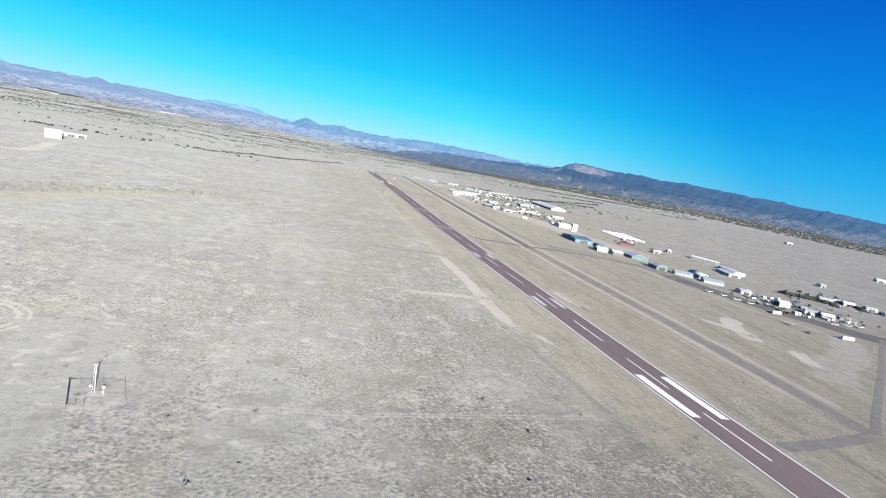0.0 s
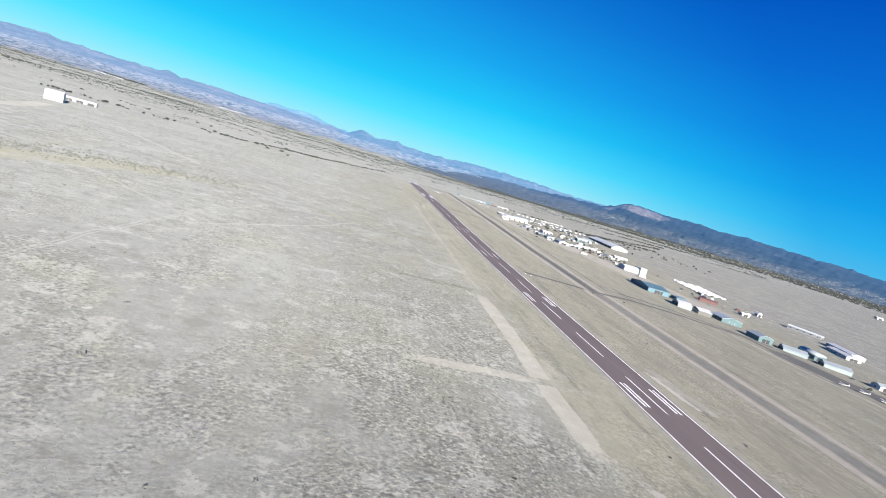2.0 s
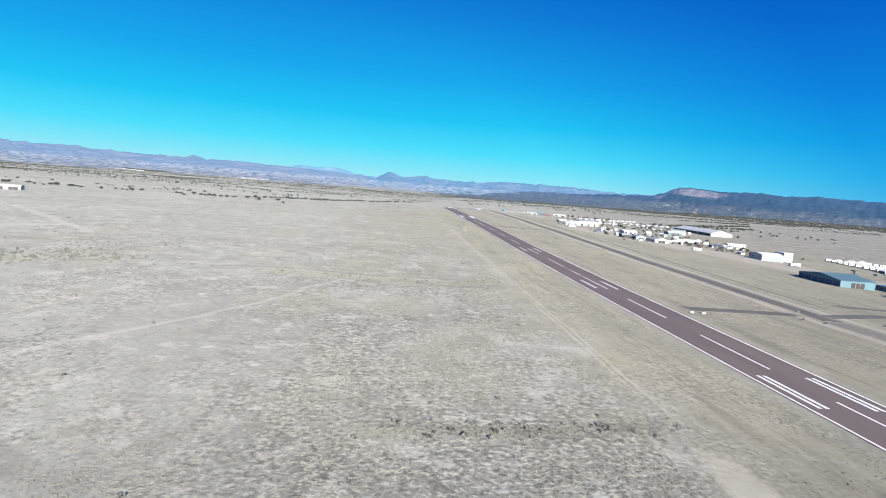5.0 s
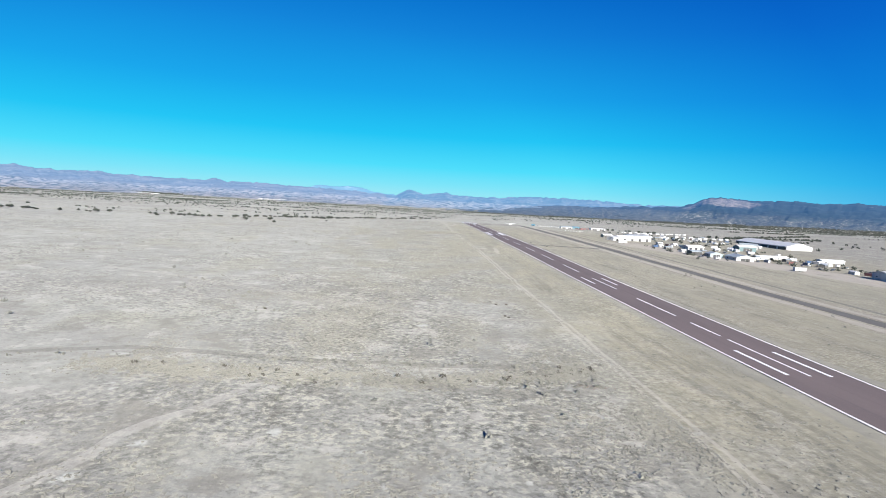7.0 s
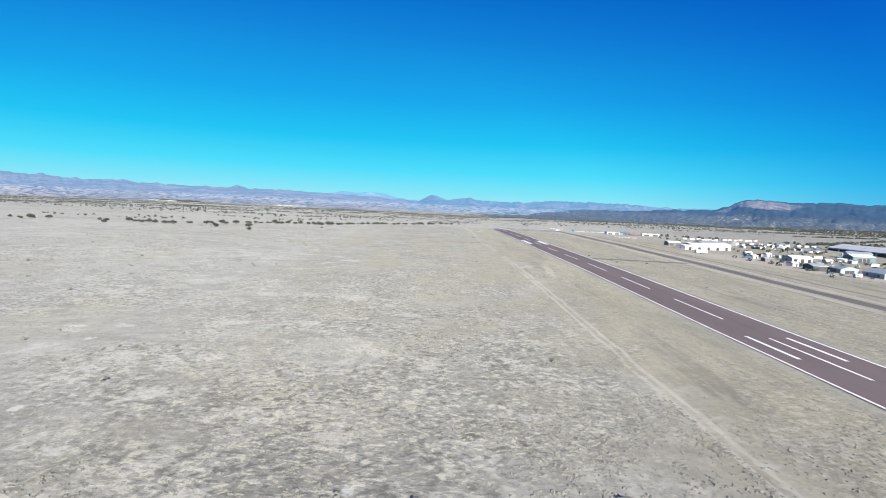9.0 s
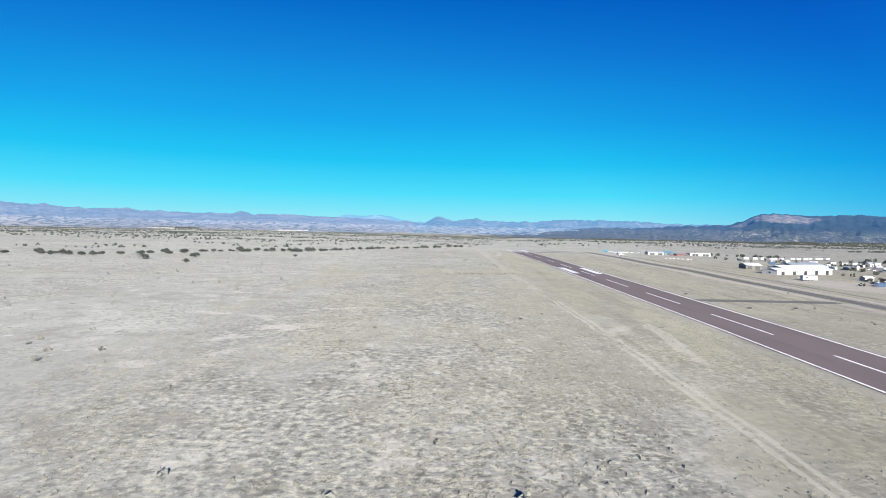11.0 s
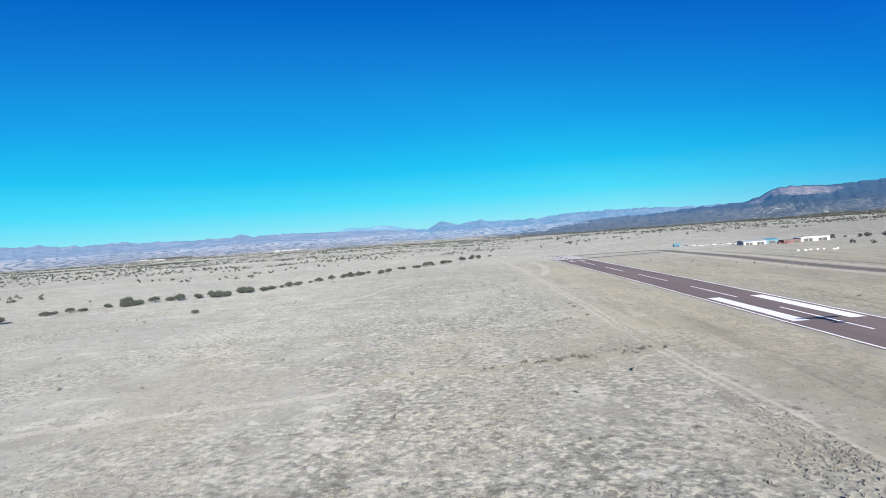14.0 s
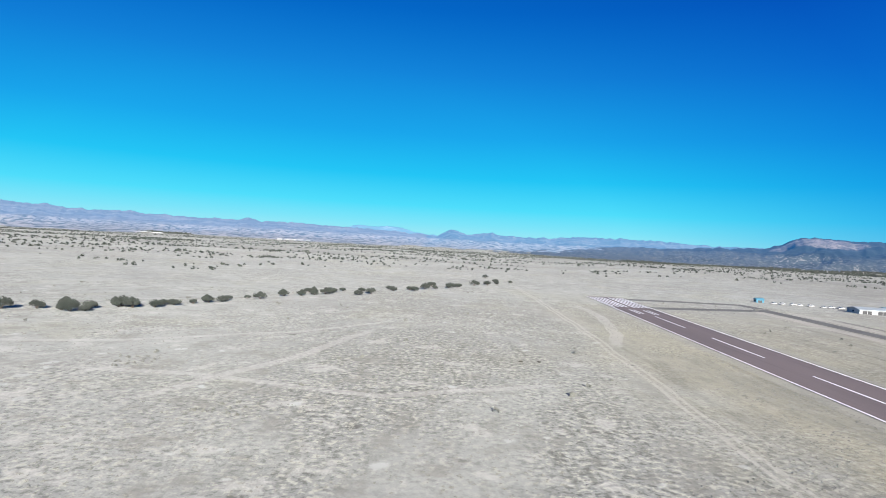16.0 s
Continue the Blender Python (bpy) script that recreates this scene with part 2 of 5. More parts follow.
def asphalt_material(name, a, b, streak):
    m = Nodes(name, 0.85)
    c = m.mix(m.ramp(m.noise(14, 5, stretch=(1, 0.12, 1)), 0.38, 0.64), a, b)
    c = m.mix(m.ramp(m.noise(3.0, 4, stretch=(1, 0.05, 1)), 0.56, 0.70, 0, 0.5), c, streak)
    c = m.mix(m.ramp(m.noise(0.5, 4, 0.7), 0.45, 0.75, 0, 0.3), c, tuple(1.5 * v for v in a))
    m.color(c).bump(m.noise(0.4, 3), 0.01, 0.5)
    return m.mat


def paint_material(name, base, wear, rough=0.6, metal=0.0, metres=1.5, amount=0.4):
    m = Nodes(name, rough, metal)
    c = m.mix(m.ramp(m.noise(metres, 5, 0.7), 0.42, 0.72, 0, amount), base, wear)
    c = m.mix(m.ramp(m.noise(metres * 0.18, 3, 0.7), 0.5, 0.8, 0, amount * 0.6), c, tuple(0.7 * v for v in wear))
    c = m.mix(m.math("MULTIPLY", m.random(), 0.18), c, wear)
    m.color(c)
    return m.mat


def sheet_material(name, base, wear, pitch=0.6, metal=0.0, rough=0.5):
    """Ribbed sheet metal, ribs upright."""
    m = Nodes(name, rough, metal)
    co = m.n.new("ShaderNodeTexCoord").outputs["Object"]
    wave = m.n.new("ShaderNodeTexWave")
    wave.bands_direction = "DIAGONAL"
    wave.inputs["Scale"].default_value = 0.32 / (pitch * S)
    m.l.new(co, wave.inputs["Vector"])
    c = m.mix(m.ramp(m.noise(6, 5, stretch=(1, 1, 0.3)), 0.4, 0.7, 0, 0.5), base, wear)
    c = m.mix(m.math("MULTIPLY", m.random(), 0.6), c, wear)
    m.color(c).bump(wave.outputs["Fac"], 0.05, 0.5)
    return m.mat


def leaf_material():
    m = Nodes("juniper_leaf", 0.8)
    c = m.mix(m.ramp(m.noise(0.9, 4), 0.35, 0.65), (0.028, 0.037, 0.029), (0.047, 0.056, 0.044))
    c = m.mix(m.math("MULTIPLY", m.random(), 0.5), c, (0.058, 0.061, 0.052))
    m.color(c)
    return m.mat


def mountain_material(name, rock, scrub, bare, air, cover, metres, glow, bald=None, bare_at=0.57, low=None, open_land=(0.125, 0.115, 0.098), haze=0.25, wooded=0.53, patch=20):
    """Rock with scrub and bare faces; the haze in front of it is put in as emission of the colour air."""
    m = Nodes(name, 0.95)
    c = m.mix(m.ramp(m.noise(metres, 8, 0.7), cover - 0.07, cover + 0.07), scrub, rock)
    c = m.mix(m.ramp(m.noise(metres * 0.35, 7, 0.72), bare_at, bare_at + 0.06, 0, 0.85), c, bare)
    if bald:  # a bare rock face round one place
        d = m.n.new("ShaderNodeVectorMath")
        d.operation = "DISTANCE"
        d.inputs[1].default_value = [v * S for v in bald[:3]]
        m.l.new(m.pos, d.inputs[0])
        f = m.math("ADD", m.math("MULTIPLY", d.outputs["Value"], 1 / (bald[3] * S)), m.math("MULTIPLY", m.math("SUBTRACT", m.noise(metres * 0.6, 6, 0.7), 0.5), 1.6))
        c = m.mix(m.ramp(f, 0.8, 1.05, 1, 0), c, m.mix(m.ramp(m.noise(metres * 0.25, 6), 0.4, 0.6), (0.190, 0.158, 0.146), (0.095, 0.085, 0.080)))
    c = m.mix(m.ramp(m.noise(metres * 0.05, 4, 0.7), 0.5, 0.66, 0, 0.7), c, scrub)
    if low:  # open tan ground dotted with dark trees over the lower slopes, up to so many metres
        xyz = m.n.new("ShaderNodeSeparateXYZ")
        m.l.new(m.pos, xyz.inputs[0])
        wave = m.math("ADD", xyz.outputs[2], m.math("MULTIPLY", m.math("SUBTRACT", m.noise(metres, 6, 0.7), 0.5), low * 2.0 * S))
        dots = m.mix(m.ramp(m.noise(patch, 4, 0.7), wooded, wooded + 0.10), (0.040, 0.045, 0.038), open_land)
        c = m.mix(m.ramp(wave, low * 0.5 * S, low * S, 0.9, 0), c, dots)
    m.color(c)
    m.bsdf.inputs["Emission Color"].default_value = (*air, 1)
    away = m.n.new("ShaderNodeVectorMath")  # haze as emission: stronger the farther from the airfield
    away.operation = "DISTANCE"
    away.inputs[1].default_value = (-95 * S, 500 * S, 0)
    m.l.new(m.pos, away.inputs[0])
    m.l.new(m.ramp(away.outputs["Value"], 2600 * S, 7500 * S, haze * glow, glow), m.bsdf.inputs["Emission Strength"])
    return m.mat


GROUND = ground_material()
DIRT = worn_material("bare_dirt", (0.335, 0.318, 0.275), (0.290, 0.275, 0.240), 9, cover=0.62)
TRACK = worn_material("wheel_track", (0.335, 0.328, 0.308), (0.295, 0.288, 0.268), 6, cover=0.38)
LANE = worn_material("pale_lane", (0.325, 0.313, 0.280), (0.290, 0.278, 0.248), 6, cover=0.46)
OLD_ASPHALT = worn_material("old_asphalt", (0.054, 0.052, 0.053), (0.073, 0.071, 0.071), 12, cover=0.94, ragged=0.5)
PALE_ASPHALT = worn_material("weathered_asphalt", (0.092, 0.088, 0.086), (0.122, 0.117, 0.113), 7, cover=0.82, ragged=0.8)
GRAVEL = worn_material("gravel_shoulder", (0.270, 0.247, 0.226), (0.225, 0.206, 0.188), 8, cover=0.7)
VERGE = worn_material("grass_verge", (0.199, 0.194, 0.179), (0.159, 0.155, 0.144), 8, cover=0.45)
SERVICE = worn_material("oiled_dirt", (0.075, 0.071, 0.068), (0.100, 0.095, 0.090), 5, cover=0.75)
SCRUB_PATCH = worn_material("straw_patch", (0.259, 0.248, 0.163), (0.214, 0.206, 0.152), 7, cover=0.5, ragged=2.2)
DARK_PATCH = worn_material("dark_grass", (0.075, 0.071, 0.061), (0.100, 0.093, 0.081), 5, cover=0.42)
RUNWAY = asphalt_material("runway_asphalt", (0.128, 0.100, 0.094), (0.150, 0.116, 0.108), (0.092, 0.076, 0.076))
CREAM = paint_material("white_enamel", (0.50, 0.50, 0.49), (0.28, 0.28, 0.27), 0.5, metres=1.0, amount=0.5)
MARKING = paint_material("runway_paint", (0.80, 0.80, 0.80), (0.50, 0.46, 0.44), 0.7, metres=2.0, amount=0.35)
WHITE_WALL = sheet_material("white_sheet", (0.460, 0.465, 0.460), (0.220, 0.220, 0.212))
WHITE_ROOF = sheet_material("white_roof", (0.680, 0.690, 0.690), (0.380, 0.385, 0.380), 0.9)
GREY_ROOF = sheet_material("grey_roof", (0.400, 0.450, 0.465), (0.290, 0.320, 0.330), 0.9, 0.3)
TEAL = sheet_material("teal_sheet", (0.100, 0.165, 0.175), (0.080, 0.120, 0.125))
PALE_TEAL = sheet_material("pale_teal_sheet", (0.270, 0.325, 0.330), (0.190, 0.230, 0.235))
BLUE = sheet_material("light_blue_sheet", (0.10, 0.195, 0.235), (0.085, 0.14, 0.165))
NAVY = sheet_material("navy_sheet", (0.045, 0.085, 0.165), (0.06, 0.08, 0.12))
RED = sheet_material("red_sheet", (0.150, 0.060, 0.055), (0.11, 0.06, 0.055))
TAN = sheet_material("tan_sheet", (0.130, 0.127, 0.115), (0.10, 0.095, 0.085))
DARK = paint_material("dark_opening_and_shade", (0.030, 0.030, 0.034), (0.06, 0.058, 0.055), 0.5)
GLASS = paint_material("window_glass", (0.05, 0.07, 0.09), (0.08, 0.09, 0.10), 0.12)
TIMBER = paint_material("weathered_timber", (0.145, 0.120, 0.105), (0.21, 0.19, 0.17), 0.9, metres=0.5)
STEEL = paint_material("galvanised_steel", (0.45, 0.46, 0.47), (0.33, 0.33, 0.33), 0.45, 0.7, metres=0.5)
RUBBER = paint_material("tyre_rubber", (0.025, 0.025, 0.025), (0.05, 0.05, 0.048), 0.85, metres=0.3)
AIRCRAFT = paint_material("white_gloss_paint", (0.82, 0.82, 0.82), (0.70, 0.70, 0.69), 0.25, metres=1.0, amount=0.2)
CAR_DARK = paint_material("dark_car_paint", (0.06, 0.065, 0.075), (0.10, 0.10, 0.10), 0.3, metres=1.0)
CAR_RED = paint_material("red_paint", (0.26, 0.05, 0.04), (0.20, 0.07, 0.06), 0.35, metres=1.0)
CAR_BLUE = paint_material("blue_paint", (0.05, 0.19, 0.27), (0.07, 0.16, 0.21), 0.4, metres=1.0)
LEAF = leaf_material()
CONCRETE = paint_material("concrete", (0.36, 0.35, 0.33), (0.28, 0.27, 0.25), 0.9, metres=1.0)
SCRAPE = worn_material("pale_scrape", (0.290, 0.285, 0.270), (0.230, 0.226, 0.212), 9, cover=0.34, ragged=2.2)
BARE = worn_material("bare_pan", (0.345, 0.332, 0.308), (0.300, 0.288, 0.265), 5, cover=0.66, ragged=2.6)
SAGE = paint_material("sage_leaf", (0.172, 0.173, 0.148), (0.130, 0.130, 0.112), 0.9, metres=0.5)
BUSH = paint_material("bush_leaf", (0.060, 0.056, 0.046), (0.095, 0.088, 0.070), 0.9, metres=0.5)
BARK = paint_material("bark", (0.13, 0.10, 0.08), (0.09, 0.075, 0.06), 0.95, metres=0.4)
TUFT = Nodes("dry_tuft", 0.95, earth=EARTH)
TUFT_TONE = TUFT.mix(TUFT.ramp(TUFT.noise(9, 4), 0.4, 0.62), (0.172, 0.170, 0.150), (0.130, 0.128, 0.115))
TUFT.color(TUFT.mix(TUFT.ramp(TUFT.geo.outputs["Random Per Island"], 0.2, 1.0, 0, 0.65), TUFT_TONE, (0.205, 0.202, 0.172))).bump(TUFT.noise(0.3, 3), 0.1, 1.0)
TUFT = TUFT.mat
# the blue air colours put haze into the ranges as emission
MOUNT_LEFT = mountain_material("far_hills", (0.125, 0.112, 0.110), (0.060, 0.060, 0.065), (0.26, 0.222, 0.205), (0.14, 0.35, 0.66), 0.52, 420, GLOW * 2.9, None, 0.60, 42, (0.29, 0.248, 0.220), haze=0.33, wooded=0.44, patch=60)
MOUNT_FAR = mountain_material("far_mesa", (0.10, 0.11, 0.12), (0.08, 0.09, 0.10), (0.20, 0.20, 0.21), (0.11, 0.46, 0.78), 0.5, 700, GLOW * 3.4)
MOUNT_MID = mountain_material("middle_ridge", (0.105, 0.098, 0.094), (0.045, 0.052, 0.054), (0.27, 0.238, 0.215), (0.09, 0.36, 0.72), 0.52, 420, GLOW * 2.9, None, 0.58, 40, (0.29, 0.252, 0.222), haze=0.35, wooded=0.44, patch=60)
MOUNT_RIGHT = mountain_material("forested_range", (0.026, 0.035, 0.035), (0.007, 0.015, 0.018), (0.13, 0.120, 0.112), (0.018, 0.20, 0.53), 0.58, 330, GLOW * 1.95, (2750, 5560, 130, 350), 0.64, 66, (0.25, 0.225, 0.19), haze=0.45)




# ---------------------------------------------------------------- mesh helpers
def smooth(a, b, v):
    t = min(1, max(0, (v - a) / (b - a)))
    return t * t * (3 - 2 * t)


RUN_Y = (-350, -150, 0, 150, 300, 450, 600, 750, 900, 1050, 1300, 1500)
RUN_Z = (3, 2.2, 0, -0.8, -1.7, -2.1, -1.7, -0.6, -0.4, 0, -0.6, -2)


EDGE_X = (-900, -640, -330, -290, -225, -206, -165, -131, -99, -72, -52, 0, 60, 460)
EDGE_Y = (930, 955, 1000, 1080, 1116, 1136, 1208, 1258, 1300, 1342, 1382, 1430, 1470, 1560)


def edge_y(x):
    return float(np.interp(x, EDGE_X, EDGE_Y))


def bluff(x, y):
    """True metres past the edge of the bluff that the junipers follow (negative: on the airfield's side)."""
    return y - edge_y(x) - 4 * math.sin(x * 0.063 + 1)


def relief(x, y):
    """The lie of the land at a place, in true metres."""
    z = float(np.interp(y, RUN_Y, RUN_Z)) * (1 - smooth(300, 900, abs(x)))
    z -= (0.037 - 0.026 * smooth(600, 1350, y)) * min(330, max(0, x - 14))
    b = bluff(x, y)
    away = smooth(0, 60, b) * (1 - smooth(40, 260, x))
    z -= 9 * smooth(0, 170, b) * (1 - smooth(40, 260, x)) * (1 - 0.6 * smooth(600, 2600, b))
    r = math.hypot(x, y - 500)
    z -= 26 * smooth(1300, 4300, r) * (1 - smooth(500, 1500, x - 0.25 * (y - 500)))  # the wide valley in the west and north
    if abs(x) > 24:
        far = smooth(24, 120, abs(x))
        z += far * (0.5 * noise.noise((x / 60, y / 60, 0)) + 0.10 * noise.noise((x / 24, y / 24, 3)))
        z += away * 4.5 * noise.noise((x / 120, y / 120, 7)) + far * smooth(900, 2500, r) * 6 * noise.noise((x / 600, y / 600, 9))
    return z


def graded(fine, lo, hi, step, far):
    """Grid lines: even steps between lo and hi, then ever wider ones out to -far and far."""
    xs = list(np.arange(lo, hi + 0.1, step))
    w, x = step, hi
    while x < far:
        w = min(w * 1.14, 450)
        x += w
        xs.append(x)
    w, x = step, lo
    while x > -far if fine else x > -3500:
        w = min(w * 1.14, 450)
        x -= w
        xs.insert(0, x)
    return xs


XS, YS = graded(True, -420, 420, 10, 11000), graded(False, -300, 1500, 10, 11000)
HEIGHTS = [[relief(x, y) for x in XS] for y in YS]


def ground_z(x, y):
    """Height of the ground sheet at a place, in true metres."""
    i = min(max(int(np.searchsorted(XS, x)) - 1, 0), len(XS) - 2)
    j = min(max(int(np.searchsorted(YS, y)) - 1, 0), len(YS) - 2)
    u = min(1, max(0, (x - XS[i]) / (XS[i + 1] - XS[i])))
    v = min(1, max(0, (y - YS[j]) / (YS[j + 1] - YS[j])))
    a, c = HEIGHTS[j], HEIGHTS[j + 1]
    return (a[i] * (1 - u) + a[i + 1] * u) * (1 - v) + (c[i] * (1 - u) + c[i + 1] * u) * v


def link(name, mesh, parent=None):
    ob = new(name, mesh)
    if parent:
        ob.parent = parent
    return ob


def part(name, bm, material, parent=None, label="", flat=True):
    """One mesh object out of a bmesh in true metres."""
    me = bpy.data.meshes.new(name)
    bmesh.ops.scale(bm, vec=(S, S, S), verts=bm.verts)
    bm.normal_update()
    bm.to_mesh(me)
    bm.free()
    me.materials.append(material)
    if not flat:
        for p in me.polygons:
            p.use_smooth = True
    ob = link(name, me, parent)
    return tagged(ob, label) if label else ob


def raw(name, verts, faces, material, parent=None, attr=None):
    me = bpy.data.meshes.new(name)
    me.from_pydata([(x * S, y * S, z * S) for x, y, z in verts], [], faces)
    me.materials.append(material)
    if attr is not None:
        a = me.attributes.new("body", "FLOAT", "POINT")
        a.data.foreach_set("value", attr)
    me.update()
    return link(name, me, parent)


def at(x, y, z=None, turn=0.0):
    """Pose on the ground at a place in true metres."""
    return pose(x * S, y * S, (ground_z(x, y) if z is None else z) * S, 0, 0, turn)


def thing(name, m, label, category, group=""):
    ob = new(name)
    ob.empty_display_size = 0.5
    ob.matrix_world = m
    return tagged(ob, label, category, group)


def box(bm, c, s, taper=1.0, turn=0.0):
    """Adds a box with its middle at c and sides s; its top is drawn in by taper."""
    vs = bmesh.ops.create_cube(bm, size=1)["verts"]
    for v in vs:
        k = taper if v.co.z > 0 else 1
        v.co = Vector((v.co.x * s[0] * k, v.co.y * s[1] * k, v.co.z * s[2]))
    if turn:
        bmesh.ops.rotate(bm, verts=vs, matrix=Matrix.Rotation(turn, 3, "Z"))
    bmesh.ops.translate(bm, verts=vs, vec=c)
    return bm


def one_box(c, s, taper=1.0, turn=0.0, bevel=0.0):
    bm = box(bmesh.new(), c, s, taper, turn)
    if bevel:
        bmesh.ops.bevel(bm, geom=bm.edges[:], offset=bevel, segments=1, affect="EDGES")
    return bm


def rod(a, b, r, n=8, r2=None):
    """A round bar from a to b."""
    bm = bmesh.new()
    a, b = Vector(a), Vector(b)
    bmesh.ops.create_cone(bm, cap_ends=True, segments=n, radius1=r, radius2=r if r2 is None else r2, depth=(b - a).length)
    bmesh.ops.transform(bm, verts=bm.verts, matrix=Matrix.Translation((a + b) / 2) @ (b - a).to_track_quat("Z", "Y").to_matrix().to_4x4())
    return bm


def extrude_profile(pts, y0, y1):
    """A solid whose x-z outline runs from y0 to y1."""
    bm = bmesh.new()
    a = [bm.verts.new((x, y0, z)) for x, z in pts]
    b = [bm.verts.new((x, y1, z)) for x, z in pts]
    bm.faces.new(a)
    bm.faces.new(b[::-1])
    for i in range(len(pts)):
        j = (i + 1) % len(pts)
        bm.faces.new((a[i], b[i], b[j], a[j]))
    bmesh.ops.recalc_face_normals(bm, faces=bm.faces)
    return bm


# ---------------------------------------------------------------- ground, runway, pavements
def build_ground():
    verts = [(x, y, z) for y, row in zip(YS, HEIGHTS) for x, z in zip(XS, row)]
    n = len(XS)
    faces = [(j * n + i, j * n + i + 1, (j + 1) * n + i + 1, (j + 1) * n + i) for j in range(len(YS) - 1) for i in range(n - 1)]
    ob = raw("ground", verts, faces, GROUND)
    for p in ob.data.polygons:
        p.use_smooth = True
    return tagged(ob, "pale dry short-grass prairie with bare patches", "ground", kind="structure")


build_ground()


def ribbon(name, pts, width, material, lift, label, category, ragged=0.0, rows=7, step=6.0, seed=1, kind="structure", parent=None, ruts=False):
    """A strip that follows the ground along a line of places; its borders may be ragged and fade out."""
    rnd = random.Random(seed)
    path = []
    for (x0, y0), (x1, y1) in zip(pts, pts[1:]):
        n = max(1, int(math.hypot(x1 - x0, y1 - y0) / step))
        path += [(x0 + (x1 - x0) * k / n, y0 + (y1 - y0) * k / n) for k in range(n)]
    path.append(pts[-1])
    verts, attr, faces = [], [], []
    for k, (x, y) in enumerate(path):
        (xa, ya), (xb, yb) = path[max(0, k - 1)], path[min(len(path) - 1, k + 1)]
        d = math.hypot(xb - xa, yb - ya)
        nx, ny = (yb - ya) / d, -(xb - xa) / d
        sway = ragged * noise.noise((x / 15, y / 15, seed * 3.3))
        for r in range(rows):
            u = r / (rows - 1) - 0.5
            px, py = x + nx * (u * width + sway), y + ny * (u * width + sway)
            verts.append((px, py, ground_z(px, py) + (-0.06 if ragged and abs(u) > 0.49 else lift)))
            across = min(1, (4.5 if ragged >= 0.75 else 9) * (0.5 - abs(u)))
            if ruts:
                across = max(0.22 if abs(u) < 0.25 else 0, 1 - abs(abs(u) - 0.25) / 0.2)
            end = min(1, min(k, len(path) - 1 - k) / (5 if ragged >= 0.75 else 1))
            attr.append(across * (end if ragged else 1))
    for k in range(len(path) - 1):
        for r in range(rows - 1):
            a = k * rows + r
            faces.append((a, a + 1, a + rows + 1, a + rows))
    ob = raw(name, verts, faces, material, parent, attr)
    return tagged(ob, label, category, kind=kind) if not parent else ob


runway = ribbon("runway", [(0, -348), (0, 1302)], 22.86, RUNWAY, 0.16, "reddish-grey asphalt runway with white painted markings", "runway", rows=3, step=10)


def stripe(name, x, y0, y1, w):
    n = max(1, int((y1 - y0) / 10))
    verts = [(x + s * w / 2, y0 + (y1 - y0) * k / n, ground_z(x, y0 + (y1 - y0) * k / n) + 0.21) for k in range(n + 1) for s in (-1, 1)]
    return raw(name, verts, [(2 * k, 2 * k + 1, 2 * k + 3, 2 * k + 2) for k in range(n)], MARKING, runway)


DASH, PITCH = 36.58, 60.96
for k in range(-4, 8):
    stripe("centre_line_dash", 0, k * PITCH, k * PITCH + DASH, 0.75)
stripe("centre_line_dash", 0, 467.8, 487.0, 0.75)
for k in range(9, 21):
    y = 498.7 + (k - 9) * PITCH
    stripe("centre_line_dash", 0, y, y + DASH, 0.75)
for s in (-1, 1):
    stripe("edge_line", s * 11.0, -346, 1300, 0.75)
    for y0, y1 in ((-29, 14), (940, 988)):
        stripe("aiming_point_bar", s * 7.1, y0, y1, 4.2)
    for y0, offs in ((125, (6.0, 7.9)), (275.5, (6.0, 7.9)), (427, (5.5,)), (574.5, (5.5,))):
        for o in offs:
            stripe("touchdown_bar", s * o, y0, y0 + 23, 1.1)
    for i in range(4):
        stripe("threshold_stripe", s * (1.9 + 2.45 * i), 1243, 1297, 1.3)
        stripe("threshold_stripe", s * (1.9 + 2.45 * i), -342, -290, 1.3)
    for o in (2.6, 4.6):
        stripe("designation_bar", s * o, 1213, 1231, 0.9)
        stripe("designation_bar", s * o, -276, -258, 0.9)

for s in (-1, 1):
    ribbon("shoulder", [(s * 13.5, -340), (s * 13.5, 1300)], 6, VERGE, 0.07, "thin gravel and grass verge along the runway", "verge", ragged=0.8, seed=4 + s)

ribbon("taxiway", [(90, -30), (93, 20), (93.5, 200), (94, 396)], 14, PALE_ASPHALT, 0.12, "weathered pale grey asphalt taxiway parallel to the runway", "taxiway", ragged=0.4, seed=10)
ribbon("taxiway", [(94, 392), (94, 600), (92, 1290)], 13, OLD_ASPHALT, 0.12, "worn dark grey asphalt taxiway parallel to the runway", "taxiway", ragged=0.4, seed=11)
for o in (-11.5, 12.5):
    ribbon("taxiway_verge", [(93 + o, -10), (94 + o, 600), (92 + o, 1290)], 8, GRAVEL, 0.06, "pale graded verge along the taxiway", "verge", ragged=1.0, seed=13 + int(o))
ribbon("service_track", [(122, 420), (123, 700), (120, 1000), (112, 1260)], 6, SERVICE, 0.05, "dark grassy service track beside the taxiway", "track", ragged=1.0, seed=20)
ribbon("taxi_link", [(11, -51), (28, -47), (44, -43), (78, -32.5), (95, -26)], 8.5, PALE_ASPHALT, 0.10, "grey asphalt link between runway and apron", "taxiway", ragged=0.5, seed=21)
ribbon("taxi_link", [(86, -33), (117, -7), (155, 22), (238, 85), (339, 164), (385, 200)], 5.5, PALE_ASPHALT, 0.09, "grey asphalt link between runway and apron", "taxiway", ragged=0.5, seed=22)
